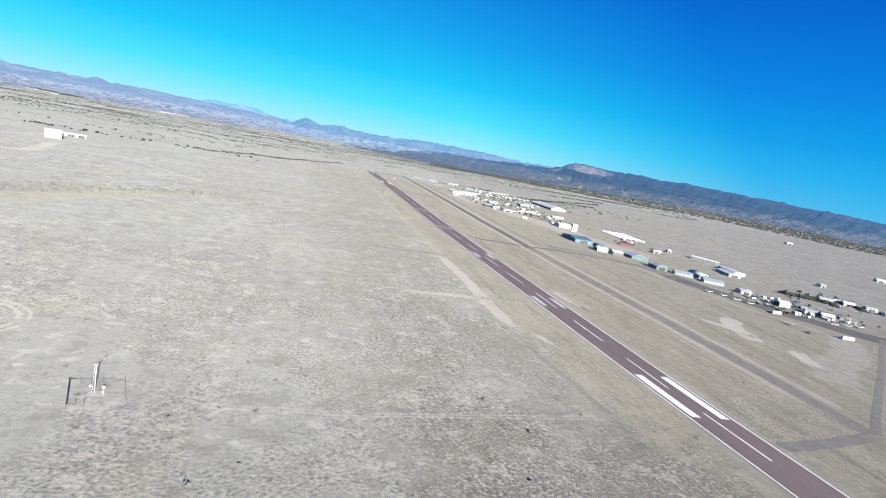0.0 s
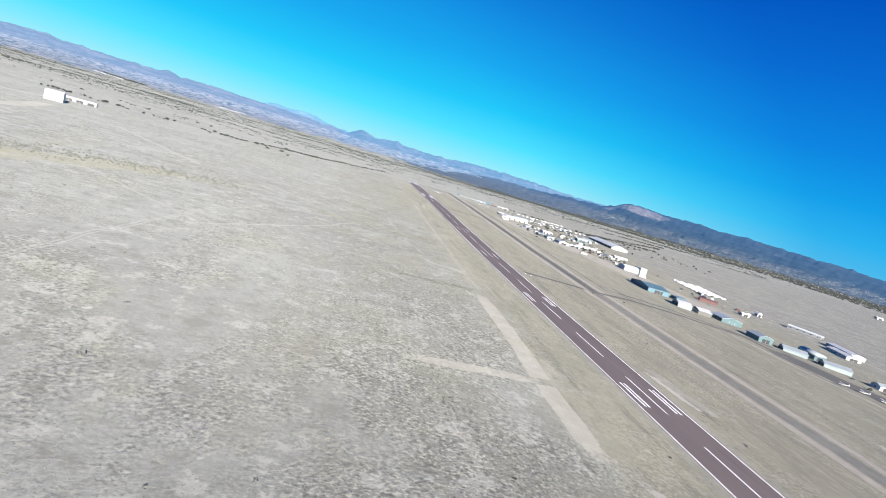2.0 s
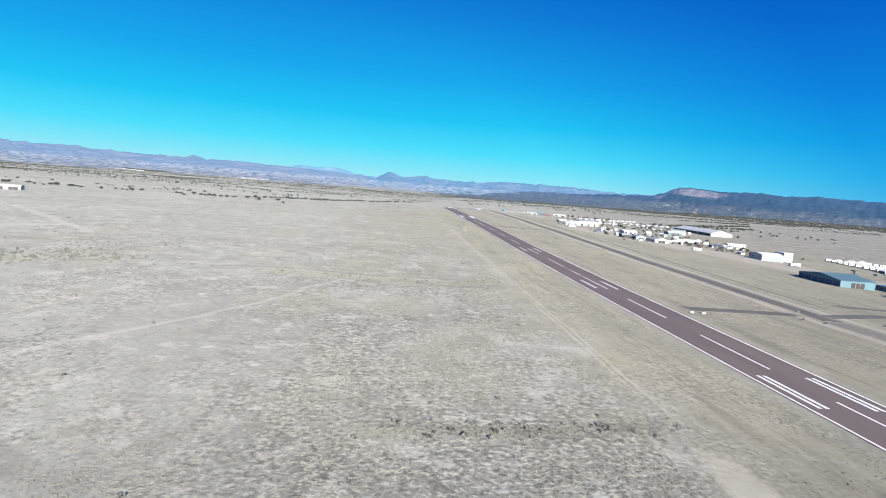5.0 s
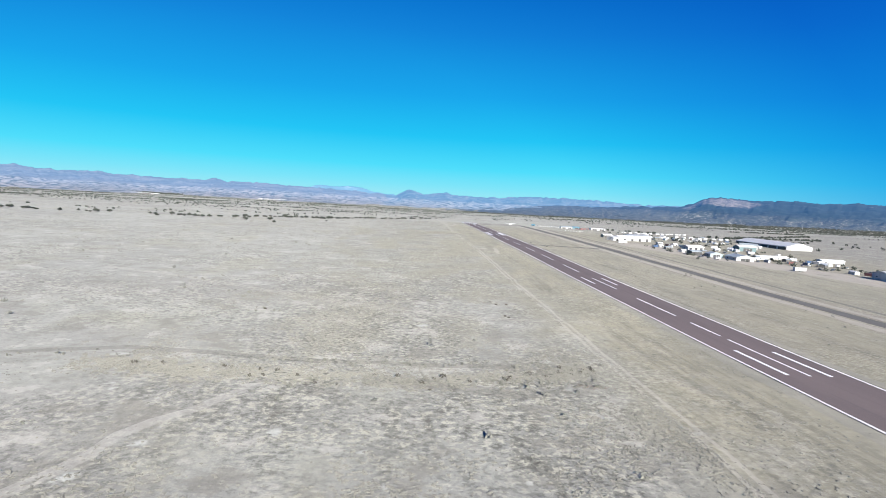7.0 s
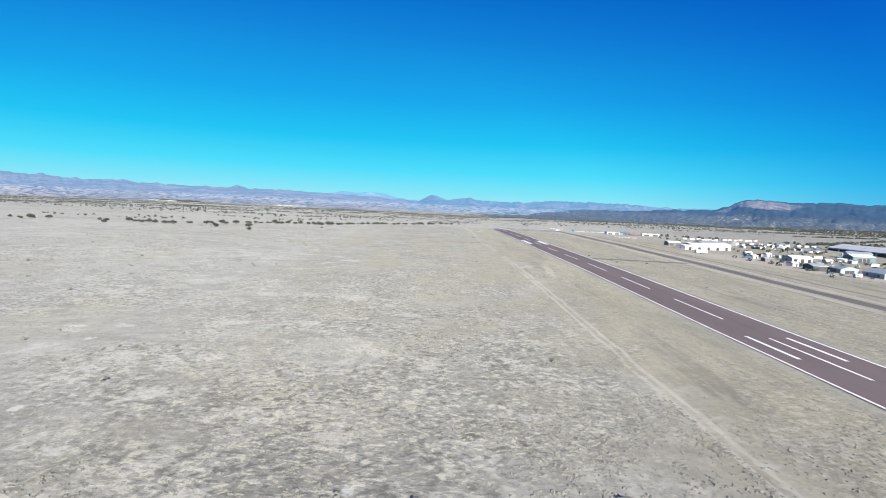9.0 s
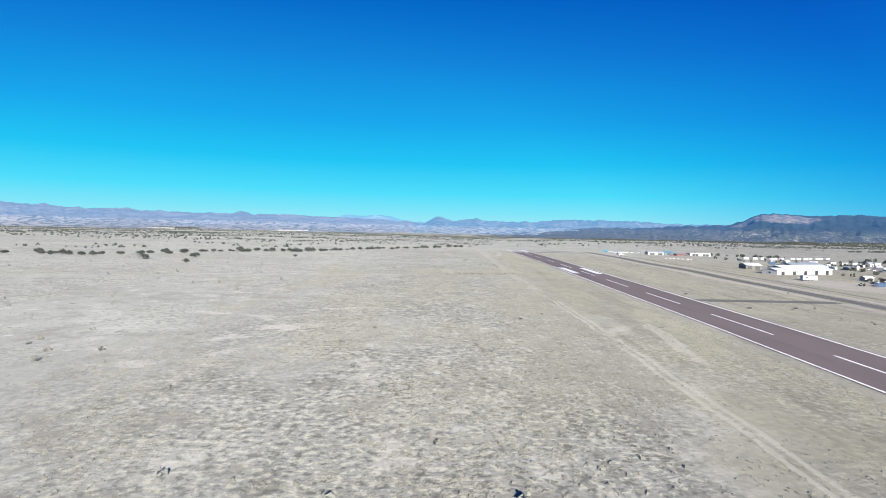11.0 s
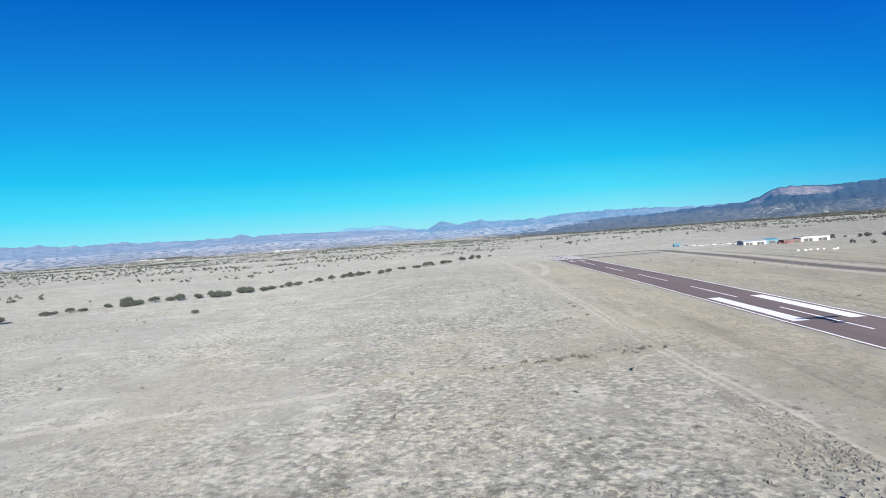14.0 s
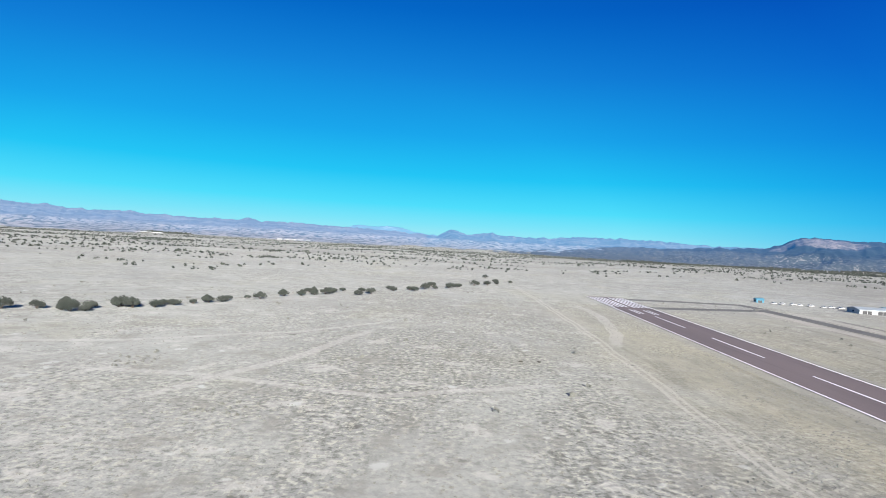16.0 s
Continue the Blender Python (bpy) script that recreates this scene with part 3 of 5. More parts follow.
ribbon("taxi_link", [(11, 1246), (50, 1262), (90, 1280)], 12, OLD_ASPHALT, 0.10, "narrow dark asphalt loop at the runway end", "taxiway", ragged=0.5, seed=23)
ribbon("taxi_link", [(10, 1293), (55, 1306), (92, 1312), (96, 1285)], 12, OLD_ASPHALT, 0.09, "narrow dark asphalt loop at the runway end", "taxiway", ragged=0.5, seed=24)
ribbon("old_crossing", [(18, 390), (50, 398), (84, 405)], 9, OLD_ASPHALT, 0.08, "weathered asphalt cross strip", "taxiway", ragged=0.6, seed=25)
ribbon("old_crossing", [(97, 406), (140, 425), (200, 430), (262, 420), (272, 372)], 9, OLD_ASPHALT, 0.08, "weathered asphalt cross strip", "taxiway", ragged=0.6, seed=26)
ribbon("old_crossing", [(10, 817), (45, 828), (85, 838)], 9, OLD_ASPHALT, 0.08, "weathered asphalt cross strip", "taxiway", ragged=0.6, seed=27)
ribbon("apron", [(268, 400), (292, 330), (330, 260), (372, 205), (420, 170)], 52, OLD_ASPHALT, 0.05, "grey asphalt aircraft apron", "apron", ragged=2.0, rows=9, seed=28)
ribbon("apron_edge_road", [(240, 425), (250, 330), (270, 255), (310, 185)], 7, GRAVEL, 0.04, "gravel edge of the apron", "road", ragged=1.0, seed=29)
ribbon("frontage_road", [(134, 449), (200, 449), (262, 428), (300, 392)], 7, OLD_ASPHALT, 0.09, "narrow asphalt road in front of the hangars", "road", ragged=0.5, seed=30)
ribbon("gravel_yard", [(140, 1000), (200, 870), (250, 760), (300, 640), (360, 520)], 90, GRAVEL, 0.03, "pale gravel yard round the buildings", "yard", ragged=9, rows=11, step=12, seed=31)
ribbon("dirt_strip", [(-116, 118), (-42, 127)], 9, DIRT, 0.07, "pale scraped dirt strip in the grass", "dirt strip", ragged=0.8, seed=41)
ribbon("dirt_strip", [(-52, 60), (-51, 126), (-49, 200), (-48, 262)], 11, DIRT, 0.06, "pale scraped dirt strip beside the runway", "dirt strip", ragged=1.2, seed=42)
ribbon("dirt_track", [(-48, 262), (-47, 420), (-47, 560), (-46, 650), (-47, 824)], 4.2, LANE, 0.05, "faint pale vehicle track along the runway", "track", ragged=0.8, rows=9, ruts=True, step=4, seed=43)
ribbon("dirt_track", [(-47, 824), (-50, 920), (-48, 1060), (-47, 1150), (-49, 1260), (-53, 1370)], 4.2, LANE, 0.05, "faint pale vehicle track along the runway", "track", ragged=0.8, rows=9, ruts=True, step=4, seed=44)
ribbon("dirt_track", [(-47, 1100), (-36, 1140), (-29, 1195), (-31, 1250)], 6.0, TRACK, 0.045, "pale worn patch of vehicle track", "track", ragged=2.0, seed=45)
ribbon("dirt_track", [(-205, -46), (-144, -45), (-47, -35)], 4.2, TRACK, 0.05, "faint pale vehicle track across the grass", "track", ragged=1.0, rows=9, ruts=True, step=4, seed=46)
ribbon("dirt_track", [(-191, 1048), (-150, 1048), (-110, 1040), (-60, 1062)], 3.4, TRACK, 0.05, "faint pale vehicle track across the grass", "track", ragged=1.2, seed=47)
ribbon("dirt_track", [(-240, 1060), (-208, 1070), (-181, 1079), (-144, 1103), (-110, 1150)], 3.4, TRACK, 0.05, "faint pale vehicle track along the bluff", "track", ragged=1.6, seed=48)
ribbon("dirt_track", [(-158, 1016), (-132, 1075), (-120, 1130)], 4.0, TRACK, 0.05, "faint pale vehicle track across the grass", "track", ragged=1.6, seed=49)
ribbon("dirt_track", [(-240, 878), (-190, 882), (-155, 892), (-121, 900), (-86, 910), (-50, 922)], 3.4, TRACK, 0.05, "faint pale vehicle track across the grass", "track", ragged=1.6, seed=50)
ribbon("dirt_track", [(-240, 560), (-181, 533), (-145, 510), (-110, 490), (-79, 480), (-30, 479)], 4.2, LANE, 0.05, "faint pale vehicle track across the grass", "track", ragged=0.8, rows=9, ruts=True, step=4, seed=51)
ribbon("dirt_track", [(-600, 560), (-474, 603), (-400, 640), (-265, 494)], 9, TRACK, 0.05, "pale dirt road across the prairie", "track", ragged=3.0, seed=52)
ribbon("dirt_track", [(-460, 200), (-300, 330), (-210, 250), (-160, 330), (-120, 420)], 3.2, TRACK, 0.05, "faint pale footpath across the grass", "track", ragged=3.0, seed=53)
ribbon("dirt_track", [(-560, 440), (-449, 425), (-400, 430), (-340, 500), (-290, 560)], 5, TRACK, 0.05, "pale dirt road across the prairie", "track", ragged=2.0, seed=63)
ribbon("dirt_road", [(-700, 470), (-560, 505), (-478, 545), (-482, 610), (-500, 690)], 20, DIRT, 0.05, "wide pale dirt road towards the barn", "road", ragged=3.0, seed=70)
ribbon("dirt_road", [(-760, 560), (-640, 640), (-560, 720), (-535, 775)], 16, DIRT, 0.05, "wide pale dirt road towards the barn", "road", ragged=3.0, seed=71)
ribbon("country_road", [(380, 1260), (490, 1003), (533, 830), (616, 760), (723, 647), (830, 560), (1010, 440)], 9, DARK_PATCH, 0.06, "thin dark country road over the range land", "road", ragged=1.0, seed=72)
ribbon("country_road", [(700, 1420), (960, 1200), (1205, 1073), (1240, 871), (1300, 700)], 12, DARK_PATCH, 0.06, "thin dark country road over the range land", "road", ragged=1.0, seed=73)
ribbon("dirt_track", [(-35, 696), (-33, 721), (-30, 747), (-29, 774)], 4.6, LANE, 0.045, "pale second lane beside the vehicle track", "track", ragged=1.0, seed=75)
ribbon("dirt_track", [(-50, 724), (-46, 737), (-40, 746), (-27, 762)], 6.5, LANE, 0.055, "short pale spur of the vehicle track", "track", ragged=1.2, seed=74)
ribbon("straw_patch", [(-380, 215), (-352, 280), (-322, 330), (-290, 385), (-240, 428)], 40, SCRUB_PATCH, 0.04, "yellow patch of taller straw grass", "grass patch", ragged=9, rows=9, step=9, seed=54)
ribbon("dark_swale", [(-114, 254), (-98, 255), (-80, 257), (-46, 261)], 6, DARK_PATCH, 0.05, "dark grassy seam across the prairie", "grass patch", ragged=1.6, seed=55)
ribbon("dark_swale", [(-120, 408), (-97, 412), (-74, 405), (-52, 416)], 7, DARK_PATCH, 0.05, "dark shrubby seam across the prairie", "grass patch", ragged=2.0, seed=56)
ribbon("dark_swale", [(-196, 416), (-160, 429), (-118, 424), (-76, 425), (-49, 428)], 4, DARK_PATCH, 0.05, "dark shrubby seam across the prairie", "grass patch", ragged=1.8, seed=57)
ribbon("dark_swale", [(-105, 902), (-86, 911), (-64, 916), (-49, 927)], 5, DARK_PATCH, 0.05, "dark shrubby seam across the prairie", "grass patch", ragged=1.8, seed=58)
ribbon("worn_ring", [(-282 + 19 * math.cos(0.15 * k), 11 + 19 * math.sin(0.15 * k)) for k in range(42)], 7.0, DIRT, 0.06, "pale dirt turning loop with two wheel ruts", "track", ragged=0.5, rows=9, ruts=True, step=3, seed=59)
ribbon("dark_grass", [(46, -20), (60, -12), (80, -3)], 7, DARK_PATCH, 0.05, "dark scraped earth beside the taxiway", "dirt patch", ragged=1.5, step=3, seed=66)
ribbon("pale_rubble", [(24, 190), (27, 160), (31, 128)], 9, SCRAPE, 0.06, "patch of pale rubble beside the runway", "rubble", ragged=1.8, step=3, seed=60)
for k, (way, wide) in enumerate((
        ([(198, 190), (182, 172), (168, 146), (158, 112)], 21), ([(142, 166), (158, 152), (170, 130)], 14),
        ([(190, 110), (176, 92), (164, 66)], 17), ([(19, 178), (21, 160), (25, 132)], 5),
        ([(-43, 68), (-39, 54), (-35, 42)], 6))):
    ribbon("bare_patch", way, wide, BARE, 0.055, "pale bare patch worn into the dry grass", "dirt patch", ragged=3, rows=9, step=3, seed=80 + k)
for k, (way, wide) in enumerate((
        ([(-166, 757), (-156, 755), (-147, 757)], 7), ([(-140, 731), (-131, 737), (-121, 733)], 8),
        ([(-129, 767), (-119, 774), (-110, 776)], 6))):
    ribbon("bare_patch", way, wide, BARE, 0.055, "pale bare patch among low dry tussocks", "dirt patch", ragged=3, rows=9, step=2, seed=90 + k)
# dark strip painted in for the shadow line of a low bank, without shrubs
ribbon("dark_swale", [(-275, 836), (-250, 842), (-228, 845)], 2.6, DARK_PATCH, 0.05, "dark shrubby seam across the prairie", "grass patch", ragged=1.2, step=3, seed=95)
ribbon("dark_swale", [(-64, 49), (-53, 38), (-51, 10), (-50, -17), (-46, -40)], 4, DARK_PATCH, 0.05, "dark shrubby seam along the runway strip", "grass patch", ragged=1.8, step=3, seed=96)
ribbon("pale_scrape", [(190, 168), (176, 140), (165, 112)], 12, SCRAPE, 0.04, "pale scraped ground near the apron", "dirt patch", ragged=4, rows=9, seed=62)
ribbon("pale_scrape", [(330, 190), (240, 110), (196, 88), (142, 34)], 34, SCRAPE, 0.04, "pale scraped ground near the apron", "dirt patch", ragged=5, rows=9, seed=61)


# ---------------------------------------------------------------- distant mountains
CX, CY = -95, 500


def mountain(name, az0, az1, crest, foot, top, material, label, rough, seed, rows=30, step=0.12, floor=-14, taper=3):
    """A range seen from the airfield: crest(az) is its height above eye level in degrees, foot and top its distances."""
    n = int((az1 - az0) / step)
    verts, faces = [], []
    for i in range(n + 1):
        az = az0 + (az1 - az0) * i / n
        ends = smooth(az0, az0 + taper, az) * (1 - smooth(az1 - taper, az1, az))
        a = radians(az)
        peak = 35 + math.tan(radians(crest(az))) * top
        for j in range(rows + 3):
            u = j / rows
            r = foot + (top - foot) * u
            x, y = CX + math.sin(a) * r, CY + math.cos(a) * r
            w = min(u, 1)
            g = floor + (peak - floor) * (0.25 * w + 0.75 * w ** 2.2)
            ridge = 1 - abs(noise.fractal((x / rough, y / rough, seed), 0.9, 2.1, 5))
            g += (ridge - 0.75) * (peak + 30) * 1.5 * w * (1.05 - w)
            g += noise.fractal((az * 1.3, u * 2, seed + 5), 0.6, 2.2, 6) * math.tan(radians(0.11)) * top * w
            if u > 1:
                g -= (u - 1) * (top - foot) * 0.5
            verts.append((x, y, floor - 16 + (g + 16 - floor) * ends))
    m = rows + 3
    for i in range(n):
        for j in range(m - 1):
            a = i * m + j
            faces.append((a, a + 1, a + m + 1, a + m))
    ob = raw(name, verts, faces, material)
    for p in ob.data.polygons:
        p.use_smooth = True
    return tagged(ob, label, "mountains", kind="structure")


def bumps(base, *peaks):
    return lambda az: base(az) + sum(h * math.exp(-((az - c) / w) ** 2) for c, h, w in peaks)


ribbon("dirt_track", [(-244, 60), (-237, 125), (-229, 211), (-215, 305), (-190, 380)], 4.2, TRACK, 0.05, "faint pale vehicle track across the grass", "track", ragged=2.0, rows=9, ruts=True, step=4, seed=64)
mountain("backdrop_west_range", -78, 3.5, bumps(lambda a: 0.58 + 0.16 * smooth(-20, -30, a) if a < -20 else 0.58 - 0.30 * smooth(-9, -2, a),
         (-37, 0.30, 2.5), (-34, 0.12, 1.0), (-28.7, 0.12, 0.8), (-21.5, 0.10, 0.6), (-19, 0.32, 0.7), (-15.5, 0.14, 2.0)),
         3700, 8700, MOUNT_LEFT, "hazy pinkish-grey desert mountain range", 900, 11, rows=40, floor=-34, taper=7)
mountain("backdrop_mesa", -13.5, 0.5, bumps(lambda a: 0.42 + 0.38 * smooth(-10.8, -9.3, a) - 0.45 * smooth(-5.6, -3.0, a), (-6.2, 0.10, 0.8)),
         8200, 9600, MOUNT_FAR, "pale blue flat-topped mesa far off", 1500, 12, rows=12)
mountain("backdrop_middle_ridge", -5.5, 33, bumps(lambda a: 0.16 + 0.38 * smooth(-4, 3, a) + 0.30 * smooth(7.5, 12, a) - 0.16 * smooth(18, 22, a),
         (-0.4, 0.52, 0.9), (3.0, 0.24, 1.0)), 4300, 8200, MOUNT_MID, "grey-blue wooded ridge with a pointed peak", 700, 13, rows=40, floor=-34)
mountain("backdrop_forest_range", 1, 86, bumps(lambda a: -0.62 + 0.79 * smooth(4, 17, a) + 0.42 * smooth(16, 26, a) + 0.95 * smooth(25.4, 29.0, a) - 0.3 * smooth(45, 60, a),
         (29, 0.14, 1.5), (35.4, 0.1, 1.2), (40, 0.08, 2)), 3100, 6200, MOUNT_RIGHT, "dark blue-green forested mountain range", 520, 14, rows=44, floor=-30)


# ---------------------------------------------------------------- buildings
FOOTPRINTS = []


def building(name, label, category, x, y, turn, w, d, h, roof="gable", wall=None, top=None, rise=None, doors=1, front=None, side=None, group="", wide=14, side_h=0.84):
    """A shed, hangar or house: w along its front (facing back down the runway), d deep, h to the eaves."""
    wall, top = wall or WHITE_WALL, top or WHITE_ROOF
    if 150 < x < 640 and y < 960:
        w, d, h = 0.87 * w, 0.87 * d, 0.85 * h
        rise = None if rise is None else 0.87 * rise
    rise = rise if rise is not None else 0.11 * min(w, d)
    z = min(ground_z(x + a * w / 2, y + b * d / 2) for a in (-1, 1) for b in (-1, 1))
    FOOTPRINTS.append((x, y, max(w, d) / 2 + 3))
    ob = thing(name, at(x, y, z, turn), label, category, group)
    part("wall", one_box((0, 0, h / 2), (w, d, h)), wall, ob)
    e, t = 0.45, 0.3
    if roof == "flat":
        part("roof", one_box((0, 0, h + 0.22), (w + 0.5, d + 0.5, 0.4), 0.995), top, ob)
    elif roof == "arch":
        pts = [(-(w / 2 + 0.2) * math.cos(math.pi * k / 12), h + 0.02 + rise * 2 * math.sin(math.pi * k / 12)) for k in range(13)]
        part("roof", extrude_profile(pts, -d / 2 - 0.3, d / 2 + 0.3), top, ob, flat=False)
    else:
        along = roof == "gable"  # ridge across the front (x) for "gable", front-to-back for "ridge"
        half = (d if along else w) / 2
        length = (w if along else d) / 2
        pts = [(-half - e, h - 0.12), (0, h + rise), (half + e, h - 0.12), (half + e, h + t - 0.12), (0, h + rise + t), (-half - e, h + t - 0.12)]
        bm = extrude_profile(pts, -length - e, length + e)
        gb = extrude_profile([(-half, h), (half, h), (0, h + rise)], -length + 0.02, length - 0.02)
        if along:
            for b in (bm, gb):
                bmesh.ops.rotate(b, verts=b.verts, matrix=Matrix.Rotation(math.pi / 2, 3, "Z"))
        part("roof", bm, top, ob)
        part("gable_wall", gb, wall, ob)
    for k in range(doors):
        dw = min(w / (doors + 0.4) * 0.72, wide)
        cx = (k - (doors - 1) / 2) * w / doors
        dh = min(h * 0.78, 4.6)
        door = part("door", one_box((cx, -d / 2 - 0.06, dh / 2), (dw, 0.12, dh)), front or DARK, ob, "wide hangar door" if dw > 4 else "")
        n = max(1, int(dw / 3))
        for i in range(1, n):
            part("door_rib", one_box((cx - dw / 2 + dw * i / n, -d / 2 - 0.16, dh / 2), (0.16, 0.1, dh)), STEEL, door)
    n = max(1, min(6, int(d / 7)))
    for i in range(n):
        cy = -d / 2 + d * (i + 0.5) / n
        # DARK panels paint in the shade on sides turned from the sun
        if side:
            part("side_door", one_box((-w / 2 - 0.06, cy, h * side_h / 2), (0.12, d / n * 0.86, h * side_h)), side, ob)
        else:
            part("window", one_box((-w / 2 - 0.05, cy, h * 0.58), (0.1, 1.6, 1.1)), GLASS, ob)
    return ob


b = building
# round the airfield's middle
b("hangar", "large hangar with a dark navy side and light blue roof", "hangar", 247, 582, 0, 33, 52, 7.0, "gable", BLUE, BLUE, 3.2, 1, DARK, NAVY, wide=11)
b("lean_to", "low light blue lean-to beside the hangar", "shed", 276, 563, 0, 14, 16, 4.5, "flat", BLUE, BLUE, doors=1)
b("warehouse", "white sheet-metal warehouse with several bays", "warehouse", 299, 744, 0, 28, 24, 8.2, "gable", WHITE_WALL, WHITE_ROOF, 2, 3, PALE_TEAL)
b("silo_block", "tall white block beside the warehouse", "warehouse", 325, 752, 0, 12, 16, 11.5, "flat", WHITE_WALL, WHITE_ROOF, doors=0)
b("hangar", "pale teal hangar with wide doors", "hangar", 246, 506, -12, 18, 22, 6.0, "gable", PALE_TEAL, WHITE_ROOF, 2, 1, PALE_TEAL, DARK)
b("hangar", "grey hangar with a dark open door", "hangar", 266, 498, -12, 17, 24, 5.5, "gable", TAN, WHITE_ROOF, 2.2, 1, TAN, WHITE_WALL)
b("hangar", "teal sheet-metal hangar with pale roof", "hangar", 297, 497, 0, 30, 26, 6.0, "ridge", TEAL, GREY_ROOF, 3.0, 1, TEAL)
b("shed", "long low red sheet-metal shed", "shed", 372, 642, -22, 27, 10, 4.6, "gable", RED, RED, 1.4, 3, RED)
b("shed", "small white sheet-metal shed", "shed", 402, 604, 0, 14, 9, 4.5, "gable", WHITE_WALL, WHITE_ROOF)
b("hangar", "teal hangar at the end of the apron", "hangar", 288, 430, 0, 19, 22, 6.5, "ridge", TEAL, GREY_ROOF, 2.6, 1, DARK, TEAL)
b("hangar", "pale teal hangar on the apron", "hangar", 315, 414, -25, 26, 18, 4.6, "gable", PALE_TEAL, GREY_ROOF, 2.6, 1, PALE_TEAL, DARK)
b("hangar", "pale teal hangar with its shaded side painted dark", "hangar", 340, 388, -25, 28, 18, 4.6, "gable", PALE_TEAL, GREY_ROOF, 2.6, 1, PALE_TEAL, DARK)
b("hangar", "grey arched hangar behind the apron", "hangar", 346, 424, 0, 16, 26, 5.5, "arch", TEAL, GREY_ROOF, 1.7, 1, DARK)
b("storage_hall", "long white storage hall", "warehouse", 493, 597, 33, 14, 48, 4.4, "ridge", WHITE_WALL, WHITE_ROOF, 1.6, 1)
b("storage_hall", "long white hangar hall", "warehouse", 474, 512, -12, 20, 56, 5.0, "ridge", WHITE_WALL, WHITE_ROOF, 2.0, 1, WHITE_WALL)
b("storage_hall", "long white hangar hall with grey ribs", "warehouse", 448, 488, -12, 20, 44, 4.6, "ridge", WHITE_WALL, WHITE_ROOF, 1.8, 1)
b("house", "white house with a grey roof", "house", 354, 350, 0, 18, 11, 4.6, "gable", WHITE_WALL, GREY_ROOF, 2.2)
b("house", "white building with its shaded side painted dark", "house", 366, 304, -10, 15, 12, 6.0, "gable", WHITE_WALL, WHITE_ROOF, 2.0, 1, WHITE_WALL, DARK)
b("house", "low white office building", "house", 382, 281, -30, 15, 10, 4.5, "gable", WHITE_WALL, GREY_ROOF, 1.6)
b("house", "low white office building", "house", 391, 268, -30, 15, 12, 4.8, "gable", WHITE_WALL, WHITE_ROOF, 1.8)
b("house", "white-walled house behind the hedge", "house", 506, 376, -20, 20, 10, 4.6, "gable", WHITE_WALL, GREY_ROOF, 2)
b("house", "white-walled house behind the hedge", "house", 532, 365, -20, 17, 10, 4.4, "gable", WHITE_WALL, WHITE_ROOF, 2)
b("house", "white-walled house behind the hedge", "house", 552, 350, -20, 16, 10, 4.4, "gable", WHITE_WALL, GREY_ROOF, 2)
b("house", "long white house behind the hedge", "house", 560, 326, -20, 26, 10, 4.4, "gable", WHITE_WALL, WHITE_ROOF, 1.8)
# farther along
b("warehouse", "very long warehouse with a dark long side and white roof", "warehouse", 434, 1120, 2, 38, 118, 5.0, "ridge", WHITE_WALL, WHITE_ROOF, 5.0, 2, WHITE_WALL, DARK, side_h=0.8)
b("warehouse", "long low white warehouse with dark loading doors", "warehouse", 186, 1034, 25, 66, 12, 4.6, "gable", WHITE_WALL, WHITE_ROOF, 1.2, 5, DARK, wide=3.5)
b("warehouse", "long white warehouse behind a lower one", "warehouse", 196, 1050, 25, 58, 13, 5.6, "gable", WHITE_WALL, WHITE_ROOF, 1.4, 4, PALE_TEAL, wide=5)
b("warehouse", "white warehouse with a grey roof", "warehouse", 208, 1067, 25, 38, 14, 6.4, "gable", WHITE_WALL, GREY_ROOF, 1.6, 3, DARK, wide=4)
b("workshop", "dark-fronted workshop beside the warehouse", "workshop", 170, 1074, 0, 13, 12, 3.6, "gable", TAN, WHITE_ROOF, 1.5, 2)
b("house", "white workshop with a pitched roof", "house", 230, 950, 10, 24, 14, 4.8, "gable", WHITE_WALL, WHITE_ROOF, 2, 3, DARK, wide=3.5)
b("house", "white workshop with pitched roof", "house", 205, 856, 0, 15, 13, 4.2, "ridge", PALE_TEAL, GREY_ROOF, 2)
b("tent_hall", "white pitched tent hall", "tent", 221, 838, 0, 20, 24, 4.6, "ridge", WHITE_WALL, GREY_ROOF, 2.6, 1, DARK)
b("workshop", "dark open workshop with a grey roof", "workshop", 189, 864, 0, 12, 14, 4.5, "gable", DARK, GREY_ROOF, 1.4)
b("storage_hall", "long low white storage shed", "warehouse", 290, 897, 14, 48, 9, 3.8, "gable", WHITE_WALL, WHITE_ROOF, 1.2, 5, WHITE_WALL)
b("storage_hall", "long low white storage shed", "warehouse", 361, 901, 0, 30, 10, 3.8, "gable", WHITE_WALL, WHITE_ROOF, 1.2, 3, WHITE_WALL)
b("house", "white workshop with a grey roof", "house", 350, 1040, -20, 22, 14, 6, "gable", WHITE_WALL, GREY_ROOF, 2)
b("house", "white workshop with a teal wall", "house", 322, 1000, 0, 22, 14, 6, "gable", TEAL, WHITE_ROOF, 2)
b("workshop", "white workshop with dark bays at the runway end", "workshop", 178, 1316, 0, 20, 12, 3.0, "gable", WHITE_WALL, GREY_ROOF, 1.2, 2)
b("workshop", "blue workshop at the runway end", "workshop", 197, 1322, 0, 11, 11, 3.2, "gable", BLUE, CAR_BLUE, 1.2, 1)
b("shed", "low red shed at the runway end", "shed", 210, 1312, 0, 15, 8, 2.4, "flat", RED, RED, doors=2)
b("warehouse", "white shed with a flat roof at the runway end", "warehouse", 238, 1326, 0, 26, 12, 3.4, "flat", WHITE_WALL, WHITE_ROOF, doors=2)
